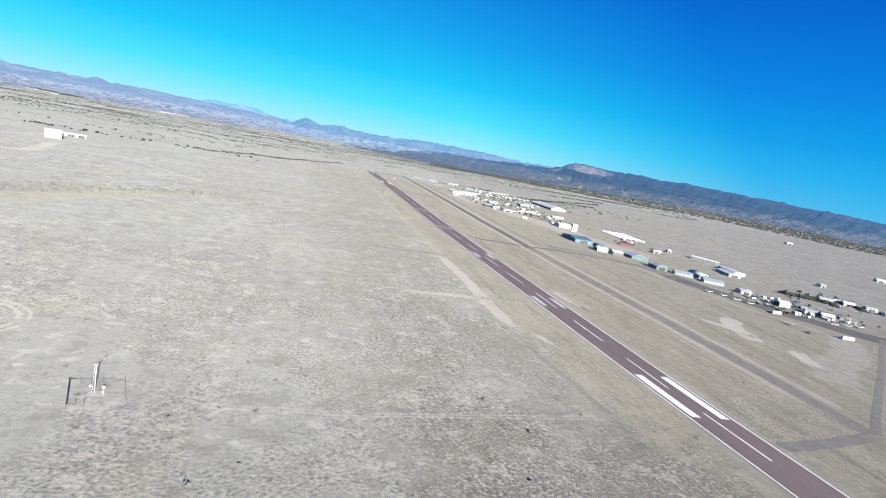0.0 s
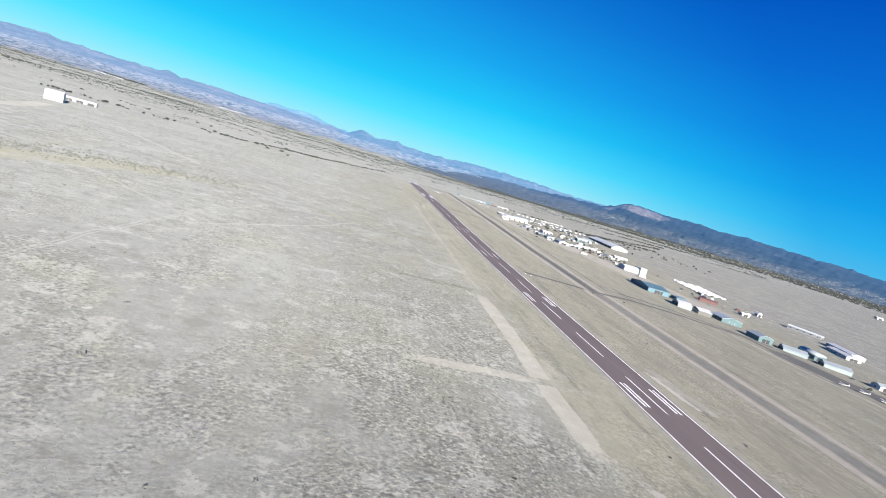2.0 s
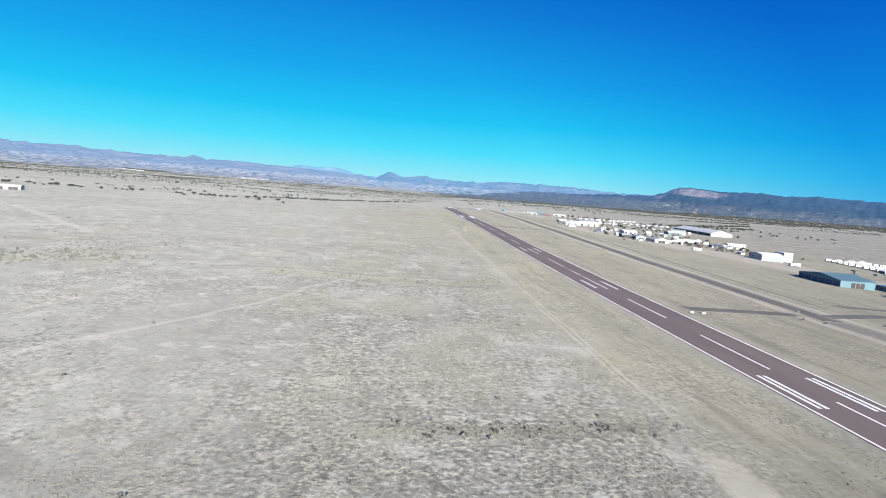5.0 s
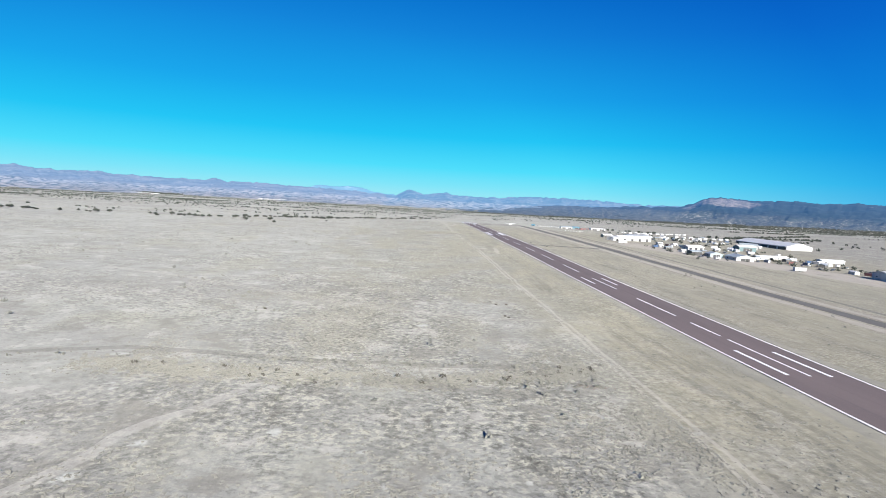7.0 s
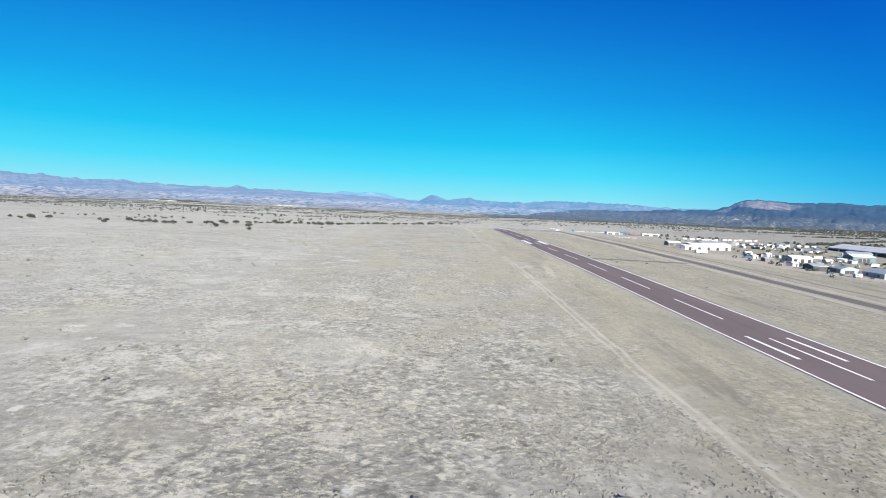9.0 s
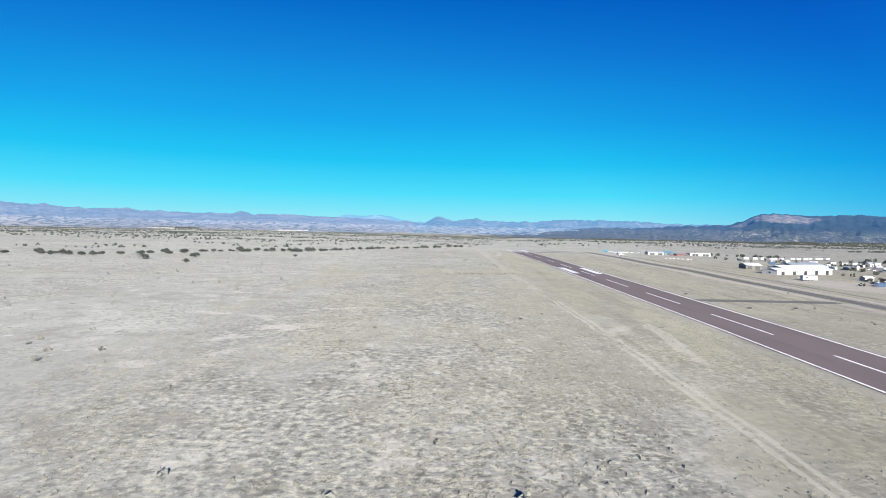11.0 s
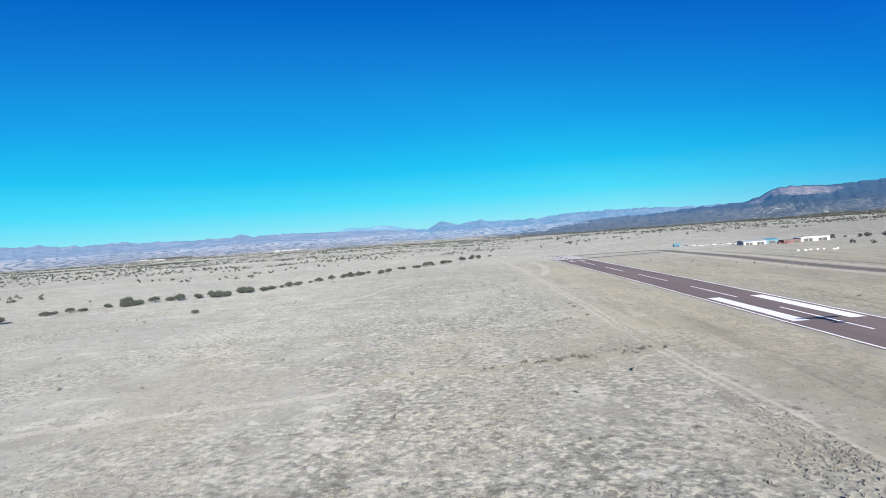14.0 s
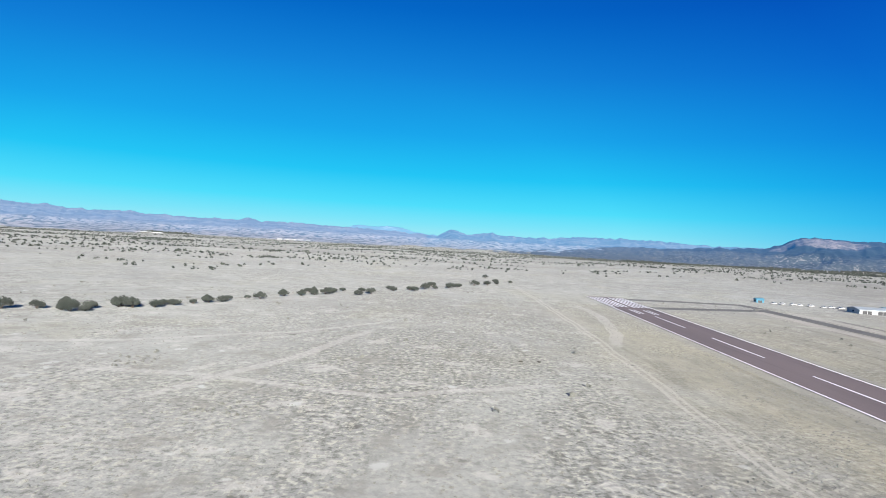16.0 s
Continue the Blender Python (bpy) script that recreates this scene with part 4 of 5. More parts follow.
b("shed", "small blue shed at the taxiway end", "shed", 127, 1356, 0, 5.5, 4, 2.2, "gable", CAR_BLUE, CAR_BLUE, 0.9, 1)
b("barn", "big white windowless barn on the prairie", "barn", -520, 742, 18, 21, 18, 12, "flat", WHITE_WALL, WHITE_ROOF, doors=1, front=WHITE_WALL)
b("house", "low white building beside the dirt road", "house", -520, 812, 15, 40, 12, 4, "gable", WHITE_WALL, WHITE_ROOF, 1.2, 3)
rnd = random.Random(3)
for i in range(5):
    b("warehouse", "far small white hall on the plain", "warehouse", -1160 + 36 * i, 4410 + 24 * i, rnd.uniform(-12, 12), rnd.uniform(22, 34), 24, rnd.uniform(6, 10), "flat", WHITE_WALL, WHITE_ROOF, doors=0)
for i in range(6):
    b("warehouse", "far low white hall below a wooded rise", "warehouse", -2100 + 76 * i, 4380 - 66 * i, rnd.uniform(-20, 20), rnd.uniform(24, 44), 22, rnd.uniform(5, 8), "flat", WHITE_WALL, WHITE_ROOF, doors=0)
b("warehouse", "far low brown hall below a wooded rise", "warehouse", -1720, 3920, 0, 50, 22, 5, "flat", TAN, TAN, doors=0)


b("house", "lone white farmhouse on the plain", "house", 636, 502, 10, 14, 9, 4.2, "gable", WHITE_WALL, GREY_ROOF, 2)
b("house", "lone white farmhouse on the plain", "house", 992, 691, -15, 18, 10, 4.5, "gable", WHITE_WALL, WHITE_ROOF, 2)
b("house", "lone white farmhouse on the plain", "house", 1352, 1289, 0, 22, 11, 5, "gable", WHITE_WALL, WHITE_ROOF, 2)
b("shed", "small white shed with a pointed roof", "shed", 452, 640, 0, 8, 8, 5, "ridge", WHITE_WALL, WHITE_ROOF, 3)


# ---------------------------------------------------------------- trailers, cars, aircraft
def make_trailer(label, length, h, body, group):
    ob = thing("trailer", at(0, 0, 0), label, "trailer", group)
    shell = part("body", one_box((0, 0, 0.55 + h / 2), (length, 2.5, h), bevel=0.12), body, ob)
    part("window", one_box((-length * 0.22, -1.27, 0.55 + h * 0.62), (1.4, 0.06, 0.7)), GLASS, shell)
    part("door", one_box((length * 0.2, -1.27, 0.5 + h * 0.42), (0.8, 0.06, h * 0.72)), STEEL, shell)
    for sx in (-0.12, 0.12):
        for sy in (-1, 1):
            part("wheel", rod((sx * length, sy * 1.2, 0.36), (sx * length, sy * 0.95, 0.36), 0.36, 10), RUBBER, ob)
    part("tow_bar", one_box((length / 2 + 0.6, 0, 0.55), (1.2, 0.12, 0.1)), STEEL, ob)
    return ob


def make_car(label, body, group):
    ob = thing("car", at(0, 0, 0), label, "car", group)
    shell = part("body", one_box((0, 0, 0.68), (4.5, 1.8, 0.7), 0.96, bevel=0.1), body, ob)
    part("cabin", one_box((-0.25, 0, 1.28), (2.4, 1.6, 0.6), 0.78), GLASS, shell)
    part("roof_panel", one_box((-0.25, 0, 1.6), (1.9, 1.26, 0.05)), body, shell)
    for sx in (-1.4, 1.4):
        for sy in (-1, 1):
            wheel = part("wheel", rod((sx, sy * 0.9, 0.33), (sx, sy * 0.68, 0.33), 0.33, 12), RUBBER, ob)
            part("rim", rod((sx, sy * 0.915, 0.33), (sx, sy * 0.89, 0.33), 0.19, 8), STEEL, wheel)
    return ob


def make_aircraft(label, paint, high=True, group=""):
    """A light single-engined aircraft, nose along +y, wheels on the ground, 11 m across the wings."""
    ob = thing("light_aircraft", at(0, 0, 0), label, "aircraft", group)
    bm = bmesh.new()
    prof = [(3.05, 0.10, 0.12), (2.9, 0.42, 0.42), (2.0, 0.52, 0.52), (1.0, 0.58, 0.72), (-0.4, 0.58, 0.78), (-1.4, 0.48, 0.60), (-3.0, 0.28, 0.36), (-4.9, 0.08, 0.14)]
    mid = [1.35, 1.35, 1.38, 1.50, 1.52, 1.48, 1.50, 1.58]
    rings = []
    for (y, a, c), z in zip(prof, mid):
        rings.append([bm.verts.new((a * math.cos(t * math.pi / 5), y, z + c * math.sin(t * math.pi / 5))) for t in range(10)])
    for p, q in zip(rings, rings[1:]):
        for i in range(10):
            bm.faces.new((p[i], p[(i + 1) % 10], q[(i + 1) % 10], q[i]))
    bm.faces.new(rings[0])
    bm.faces.new(rings[-1][::-1])
    bmesh.ops.recalc_face_normals(bm, faces=bm.faces)
    body = part("fuselage", bm, paint, ob, flat=False)
    wz = 2.28 if high else 1.0
    for s in (-1, 1):
        bm = bmesh.new()
        sec = [(0.75, 0), (0.55, 0.1), (0.1, 0.13), (-0.8, 0.02), (-0.8, -0.02), (0.2, -0.04)]
        r, t = ([bm.verts.new((s * x, y * k + 0.35, wz + z * k + (0.12 if x > 2 else 0))) for y, z in sec] for x, k in ((0.3, 1.0), (5.5, 0.72)))
        for i in range(6):
            bm.faces.new((r[i], r[(i + 1) % 6], t[(i + 1) % 6], t[i]))
        bm.faces.new(r)
        bm.faces.new(t[::-1])
        bmesh.ops.recalc_face_normals(bm, faces=bm.faces)
        part("wing", bm, paint, ob)
        if high:
            part("wing_strut", rod((s * 0.5, 0.4, 1.0), (s * 2.6, 0.35, wz), 0.05, 6), paint, ob)
        part("stabiliser", one_box((s * 0.85, -4.45, 1.62), (1.6, 0.85, 0.07), 0.95), paint, ob)
        part("landing_leg", rod((s * 0.5, 0.2, 1.0), (s * 1.2, 0.2, 0.28), 0.06, 6), paint, ob)
        part("wheel", rod((s * 1.15, 0.2, 0.25), (s * 1.32, 0.2, 0.25), 0.25, 12), RUBBER, ob)
    fin = extrude_profile([(-4.95, 1.65), (-3.7, 1.75), (-4.55, 2.95), (-5.05, 2.95)], -0.05, 0.05)
    bmesh.ops.rotate(fin, verts=fin.verts, matrix=Matrix.Rotation(math.pi / 2, 3, "Z"))
    part("fin", fin, paint, ob)
    part("windscreen", one_box((0, 1.05, 2.0), (0.95, 0.5, 0.42), 0.8), GLASS, body)
    for s in (-1, 1):
        part("side_window", one_box((s * 0.53, -0.1, 1.86), (0.1, 1.5, 0.36)), GLASS, body)
    part("nose_leg", rod((0, 2.2, 1.0), (0, 2.3, 0.22), 0.05, 6), STEEL, ob)
    part("nose_wheel", rod((-0.08, 2.3, 0.22), (0.08, 2.3, 0.22), 0.22, 12), RUBBER, ob)
    hub = part("spinner", rod((0, 3.02, 1.35), (0, 3.3, 1.35), 0.15, 8, 0.03), STEEL, ob)
    part("propeller", one_box((0, 3.1, 1.35), (1.85, 0.05, 0.14)), DARK, hub)
    return ob


def repeat(maker, spots):
    """The thing at its first spot, and copies of it at the others."""
    first = maker
    x, y, turn = spots[0]
    first.matrix_world = at(x, y, None, turn)
    for x, y, turn in spots[1:]:
        copy_thing(first, at(x, y, None, turn))


flying = make_aircraft("white high-wing light aircraft just airborne above the runway", AIRCRAFT)
flying.matrix_world = pose(7 * S, 905 * S, 12.5 * S, 4, 0, 0)

repeat(make_aircraft("white parked high-wing light aircraft on the apron", CREAM, True, "parked aircraft"),
       [(271, 310, 70), (283, 302, 65), (289, 288, 75), (300, 281, 60), (339, 296, 100), (276, 203, 150), (366, 237, 80), (386, 239, 85), (403, 240, 78)])
repeat(make_aircraft("dark parked low-wing light aircraft on the apron", CAR_DARK, False, "parked aircraft"), [(272, 178, 60), (436, 232, 40)])

rnd = random.Random(5)
spots = [(412 + 14 * (i % 4) + rnd.uniform(-1, 1), 722 + 9 * (i // 4) + rnd.uniform(-1, 1), rnd.uniform(-8, 8)) for i in range(36)]
repeat(make_trailer("white camping trailer in a parked row", 7.0, 2.5, CREAM, "stored trailers"), spots)
spots = [(262 + 11 * i + rnd.uniform(-2, 2), 1250 + 0.45 * 11 * i + rnd.uniform(-4, 4), 25 + rnd.uniform(-10, 10)) for i in range(13)]
spots += [(330 + 12 * i, 1205 + rnd.uniform(-6, 6), 10) for i in range(8)]
spots += [(244 + 9 * i, 855 + 6.4 * i + rnd.uniform(-2, 2), 20 + rnd.uniform(-25, 25)) for i in range(8)]
repeat(make_trailer("white trailer in a loose row on the gravel", 7.0, 2.5, CREAM, "yard trailers"), spots)
repeat(make_trailer("white box trailer standing alone", 11.0, 3.0, CREAM, "single trailers"),
       [(231, 764, 5), (154, 970, 8), (317, 179, -15), (305, 249, 0), (300, 700, 0)])
spots = [(133 + 6 * i + rnd.uniform(-1, 1), 1349 - 1.6 * i + rnd.uniform(-2, 2), rnd.uniform(-30, 30)) for i in range(9)]
repeat(make_car("white car parked on gravel", CREAM, "parked cars"), spots)
spots = [(330 + rnd.uniform(-8, 40), 330 + rnd.uniform(-60, 40), rnd.uniform(0, 180)) for i in range(8)]
spots += [(205 + rnd.uniform(-8, 90), 880 + rnd.uniform(-10, 60), rnd.uniform(0, 180)) for i in range(10)]
repeat(make_car("dark car parked between the buildings", CAR_DARK, "parked cars"), spots)
spots = [(197, 1305, 20), (203, 1303, 10), (300, 850, 40), (368, 660, 0), (380, 655, 10)]
repeat(make_car("red car parked near a shed", CAR_RED, "parked cars"), spots)


def make_container(label, paint, length, h):
    ob = thing("storage_container", at(0, 0, 0), label, "container", "yard containers")
    shell = part("body", one_box((0, 0, h / 2), (length, 2.6, h), bevel=0.06), paint, ob)
    part("door", one_box((-length / 2 - 0.05, 0, h * 0.48), (0.08, 2.3, h * 0.86)), STEEL, shell)
    for i in range(3):
        part("rib", one_box((-length / 2 + length * (i + 1) / 4, -1.33, h * 0.5), (0.12, 0.06, h * 0.9)), paint, shell)
    return ob


def make_shed(label, wall_paint, roof_paint, w):
    ob = thing("small_shed", at(0, 0, 0), label, "shed", "yard sheds")
    part("wall", one_box((0, 0, 1.3), (w, w * 0.7, 2.6)), wall_paint, ob)
    half = w * 0.35 + 0.25
    bm = extrude_profile([(-half, 2.5), (0, 3.5), (half, 2.5), (half, 2.65), (0, 3.66), (-half, 2.65)], -w / 2 - 0.2, w / 2 + 0.2)
    bmesh.ops.rotate(bm, verts=bm.verts, matrix=Matrix.Rotation(math.pi / 2, 3, "Z"))
    part("roof", bm, roof_paint, ob)
    part("door", one_box((w * 0.15, -w * 0.35 - 0.04, 1.0), (1.2, 0.08, 2.0)), DARK, ob)
    return ob


YARDS = ((178, 335, 825, 1010), (235, 420, 1065, 1235), (330, 430, 250, 345), (350, 450, 600, 715), (265, 350, 770, 860), (480, 570, 330, 400))


def yard_spots(rnd, n):
    """Free places in the yards between the buildings."""
    out = []
    while len(out) < n:
        x0, x1, y0, y1 = YARDS[rnd.choice((0, 0, 0, 1, 1, 1, 2, 2, 3, 4, 5))]
        x, y = rnd.uniform(x0, x1), rnd.uniform(y0, y1)
        if all(math.hypot(x - a, y - c) > r for a, c, r in FOOTPRINTS):
            FOOTPRINTS.append((x, y, 5))
            out.append((x, y, rnd.choice((0, 20, 25, 90, 110)) + rnd.uniform(-8, 8)))
    return out


rnd = random.Random(41)
repeat(make_container("white shipping container in a yard", WHITE_ROOF, 8.0, 2.6), yard_spots(rnd, 16))
repeat(make_container("dark blue shipping container in a yard", NAVY, 6.5, 2.6), yard_spots(rnd, 14))
repeat(make_container("rusty red shipping container in a yard", RED, 6.5, 2.6), yard_spots(rnd, 6))
repeat(make_shed("small white shed in a yard", WHITE_WALL, WHITE_ROOF, 7), yard_spots(rnd, 26))
repeat(make_shed("small grey shed with pale roof", TAN, GREY_ROOF, 8), yard_spots(rnd, 16))
repeat(make_car("dark car parked in a yard", CAR_DARK, "parked cars"), yard_spots(rnd, 34))
repeat(make_car("white car parked in a yard", CREAM, "parked cars"), yard_spots(rnd, 26))


def make_pile(label, seed):
    """A heap of stored timber and scrap sheets."""
    rnd = random.Random(seed)
    ob = thing("scrap_pile", at(0, 0, 0), label, "scrap", "scrap piles")
    for i in range(5):
        part("board", one_box((rnd.uniform(-0.8, 0.8), rnd.uniform(-0.6, 0.6), 0.2 + 0.25 * i), (rnd.uniform(2.5, 4.5), rnd.uniform(0.5, 1.6), 0.26), 0.97, rnd.uniform(-0.5, 0.5)), rnd.choice((TIMBER, DARK, RED, STEEL)), ob)
    return ob


repeat(make_pile("dark heap of stored boards and scrap", 3), yard_spots(rnd, 26))
repeat(make_trailer("short white trailer among the sheds", 5.0, 2.2, CREAM, "yard trailers"), yard_spots(rnd, 24))


# ---------------------------------------------------------------- airfield fittings
def weather_station():
    ob = thing("weather_station", at(-223, -42), "white lattice weather mast with instrument boxes inside a fence", "weather station")
    for x, y in ((-0.4, -0.4), (0.4, -0.4), (0, 0.45)):
        part("mast_leg", rod((x, y, 0), (x * 0.5, y * 0.5, 8.6), 0.06, 6), CREAM, ob)
    for i in range(11):
        z, q = 0.4 + 0.76 * i, 0.4 - 0.018 * i
        part("mast_brace", rod((-q, -q, z), (q, -q, z + 0.6), 0.035, 5), CREAM, ob)
        part("mast_brace", rod((q, -q, z), (0, q, z + 0.6), 0.035, 5), CREAM, ob)
    part("cross_arm", one_box((0, 0, 8.7), (1.4, 0.14, 0.14)), CREAM, ob)
    part("wind_vane", one_box((0.5, 0, 9.0), (0.1, 0.7, 0.4)), STEEL, ob)
    for x, y, s in ((2.2, 1.2, 0.9), (-1.5, 1.8, 0.7), (2.8, -1.4, 0.7)):
        cab = part("instrument_box", one_box((x, y, 0.9 + s / 2), (s, s * 0.8, s), bevel=0.05), CREAM, ob)
        part("box_leg", one_box((x, y, 0.45), (0.16, 0.16, 0.9)), STEEL, cab)
    part("concrete_pad", one_box((0.6, -0.2, 0.02), (4, 3, 0.1)), CONCRETE, ob, "pale concrete pad")


weather_station()


def fence_run(x0, y0, x1, y1, h=2.0):
    ob = thing("fence", at((x0 + x1) / 2, (y0 + y1) / 2), "weathered dark timber post-and-rail fence", "fence", "weather station fence")
    n = max(2, int(math.hypot(x1 - x0, y1 - y0) / 2.6))
    cx, cy, g = (x0 + x1) / 2, (y0 + y1) / 2, ground_z((x0 + x1) / 2, (y0 + y1) / 2)
    for i in range(n + 1):
        x, y = x0 + (x1 - x0) * i / n - cx, y0 + (y1 - y0) * i / n - cy
        part("post", one_box((x, y, h / 2 - 0.1 + ground_z(cx + x, cy + y) - g), (0.17, 0.17, h + 0.2), 0.9), TIMBER, ob)
    for z in (0.7, 1.3, 1.9) if abs(y1 - y0) > 5 else (1.3,) if abs(x1 - x0) > 8 else (0.4, 0.9, 1.4):
        bm = rod((x0 - cx, y0 - cy, z), (x1 - cx, y1 - cy, z), 0.05, 6)
        part("rail", bm, TIMBER, ob)


for run in ((-227, -51, -231, -37), (-213, -48, -217, -34), (-231, -37, -217, -34), (-227, -51, -223, -50)):
    fence_run(*run)


def make_sign(label, paint):
    ob = thing("airfield_sign", at(0, 0, 0), label, "sign", "runway signs")
    part("panel", one_box((0, 0, 0.6), (1.5, 0.3, 0.6), bevel=0.04), paint, ob)
    for s in (-0.5, 0.5):
        part("leg", one_box((s, 0, 0.2), (0.1, 0.1, 0.5)), STEEL, ob)
    return ob


repeat(make_sign("low white lamp housing beside the runway", CREAM), [(18, 380, 0), (23, 380, 0)])
repeat(make_sign("low dark sign panel beside the taxiway", DARK), [(76, 392, 20), (84, 388, 20), (16, 837, 0), (43, 803, 10), (118, 395, 0), (22, 796, 0)])


def make_board():
    ob = thing("marker_board", at(0, 0, 0), "small white marker board near the taxiway", "marker", "white marker boards")
    part("panel", one_box((0, 0, 0.9), (1.5, 0.12, 0.8), bevel=0.03), CREAM, ob)
    for s in (-0.7, 0.7):
        part("leg", one_box((s, 0, 0.25), (0.1, 0.1, 0.6)), STEEL, ob)
    return ob


rnd = random.Random(15)
repeat(make_board(), [(144 + 4.3 * i, 1188 + rnd.uniform(-3, 3), rnd.uniform(-20, 20)) for i in range(7)])


# ---------------------------------------------------------------- junipers and scrub
def clump(verts, faces, c, r, rnd, n=26, size=0.42):
    """Many small leaf sprays on and inside a lump of foliage."""
    for _ in range(n):
        d = Vector((rnd.gauss(0, 1), rnd.gauss(0, 1), rnd.gauss(0, 0.9))).normalized() * r * rnd.uniform(0.62, 1.05)
        p = Vector(c) + Vector((d.x, d.y, d.z * 0.8))
        if p.z < 0.05:
            p.z = 0.05 + rnd.random() * 0.2
        a = Vector((rnd.gauss(0, 1), rnd.gauss(0, 1), rnd.gauss(0, 1))).normalized()
        b_ = a.cross(d.normalized())
        if b_.length < 0.1:
            b_ = Vector((1, 0, 0))
        b_.normalize()
        s = size * rnd.uniform(0.7, 1.4)
        k = len(verts)
        verts += [tuple(p + a * s), tuple(p - a * s * 0.6 + b_ * s * 0.8), tuple(p - a * s * 0.6 - b_ * s * 0.8), tuple(p + d.normalized() * s * 0.7)]
        faces += [(k, k + 1, k + 2), (k, k + 1, k + 3), (k + 1, k + 2, k + 3), (k, k + 3, k + 2)]


def make_juniper(seed, spread, high):
    rnd = random.Random(seed)
    ob = thing("juniper_bush", at(0, 0, 0), "dark green rounded juniper bush on the bluff", "bush", "junipers on the bluff")
    bm = bmesh.new()
    for i in range(4):
        a = i * 1.6 + rnd.random()
        limb = rod((0.08 * math.cos(a), 0.08 * math.sin(a), -0.2), (spread * 0.35 * math.cos(a), spread * 0.35 * math.sin(a), high * 0.55), 0.16, 5, 0.05)
        me = bpy.data.meshes.new("limb")
        limb.to_mesh(me)
        limb.free()
        bm.from_mesh(me)
    part("trunk", bm, BARK, ob)
    verts, faces = [], []
    for i in range(19):
        a, q = rnd.uniform(0, 6.28), spread * math.sqrt(rnd.random()) * 0.72
        z = high * (0.25 + 0.5 * (1 - (q / spread) ** 2) * rnd.uniform(0.6, 1.15))
        clump(verts, faces, (q * math.cos(a), q * math.sin(a), z), spread * rnd.uniform(0.24, 0.40), rnd, 54, 0.22)
    raw("crown", verts, faces, LEAF, ob)
    return ob


rnd = random.Random(77)
kinds = [make_juniper(101, 2.6, 3.2), make_juniper(102, 3.4, 3.6), make_juniper(103, 1.9, 2.2), make_juniper(104, 4.4, 4.2), make_juniper(105, 2.9, 2.6)]
line = [(-289, 972, 3), (-251, 950, 0), (-314, 1017, 1), (-268, 1004, 1), (-296, 1050, 1), (-207, 1048, 2), (-280, 1106, 4), (-275, 1117, 1),
        (-266, 1112, 4), (-259, 1116, 1), (-252, 1119, 4), (-246, 1117, 1), (-237, 1121, 1), (-229, 1122, 0), (-225, 1120, 3), (-221, 1122, 4), (-217, 1137, 1),
        (-212, 1135, 0), (-206, 1139, 1), (-199, 1155, 2), (-195, 1160, 0), (-193, 1175, 2), (-188, 1184, 2), (-177, 1202, 0), (-170, 1207, 2), (-165, 1213, 2),
        (-145, 1224, 4), (-140, 1234, 1), (-131, 1261, 0), (-119, 1266, 2), (-114, 1284, 0), (-108, 1290, 2), (-99, 1304, 1), (-94, 1310, 2), (-82, 1336, 3),
        (-72, 1348, 1), (-52, 1387, 0), (-336, 1138, 1), (-382, 1083, 1), (-61, 1582, 3)]
for i in range(90):
    x = rnd.uniform(-640, -282) if i < 55 else rnd.uniform(-282, -50)
    line.append((x, edge_y(x) + (rnd.gauss(3, 11) if i < 55 else abs(rnd.gauss(10, 14))), rnd.choice((0, 1, 2, 2, 4) if i < 55 else (0, 2, 2, 4))))
used = set()
for x, y, k in line:
    m = at(x, y, None, rnd.uniform(0, 360))
    if k in used:
        o = copy_thing(kinds[k], m)
    else:
        used.add(k)
        o = kinds[k]
        o.matrix_world = m
    q = rnd.uniform(0.75, 1.2)
    o.scale = (q, q, q * rnd.uniform(0.85, 1.1))


def scatter(name, count, place, size, material, label, category, seed, leaves=9, spray=0.55):
    """Bushes too many to count, in one object."""
    rnd = random.Random(seed)
    verts, faces = [], []
    for _ in range(count):
        x, y = place(rnd)
        r = size * rnd.uniform(0.6, 1.5)
        z = ground_z(x, y)
        k = len(verts)
        local, fs = [], []
        clump(local, fs, (0, 0, r * 0.55), r, rnd, leaves, r * spray)
        verts += [(x + a, y + b_, z + max(-0.1, c)) for a, b_, c in local]
        faces += [tuple(k + i for i in f) for f in fs]
    return tagged(raw(name, verts, faces, material), label, category, kind="stuff")


def plain_spot(rnd):
    while True:
        x, y = rnd.uniform(-3600, 3200), 1250 + 3600 * rnd.random() ** 0.9
        dens = 0.5 + 0.5 * noise.noise((x / 520, y / 150, 21)) + 0.35 * noise.noise((x / 120, y / 60, 22))
        if bluff(x, y) > ((480 if x > -450 else 240) if rnd.random() < 0.98 else 120) and (x < 60 or y > 1500) and dens > 0.58:
            return x, y


scatter("far_junipers", 16000, plain_spot, 1.35, LEAF, "scattered dark junipers on the far plain", "bushes", 31, 9, 0.7)


def band_spot(rnd):
    while True:
        x, y = rnd.uniform(-2900, 1500), rnd.uniform(1750, 3700)
        if noise.noise((x / 700, y / 110, 41)) + 0.4 * noise.noise((x / 90, y / 50, 42)) > 0.12:
            return x, y


scatter("juniper_bands", 8500, band_spot, 1.5, LEAF, "dark bands of junipers across the far plain", "bushes", 40, 6, 0.8)


def rise_spot(rnd):
    k = rnd.random()
    return -2050 + 420 * k + rnd.gauss(0, 34), 4520 - 360 * k + rnd.gauss(0, 40)


scatter("rise_trees", 320, rise_spot, 5.0, LEAF, "dark trees on a low rise far off", "trees", 36, 7, 0.8)


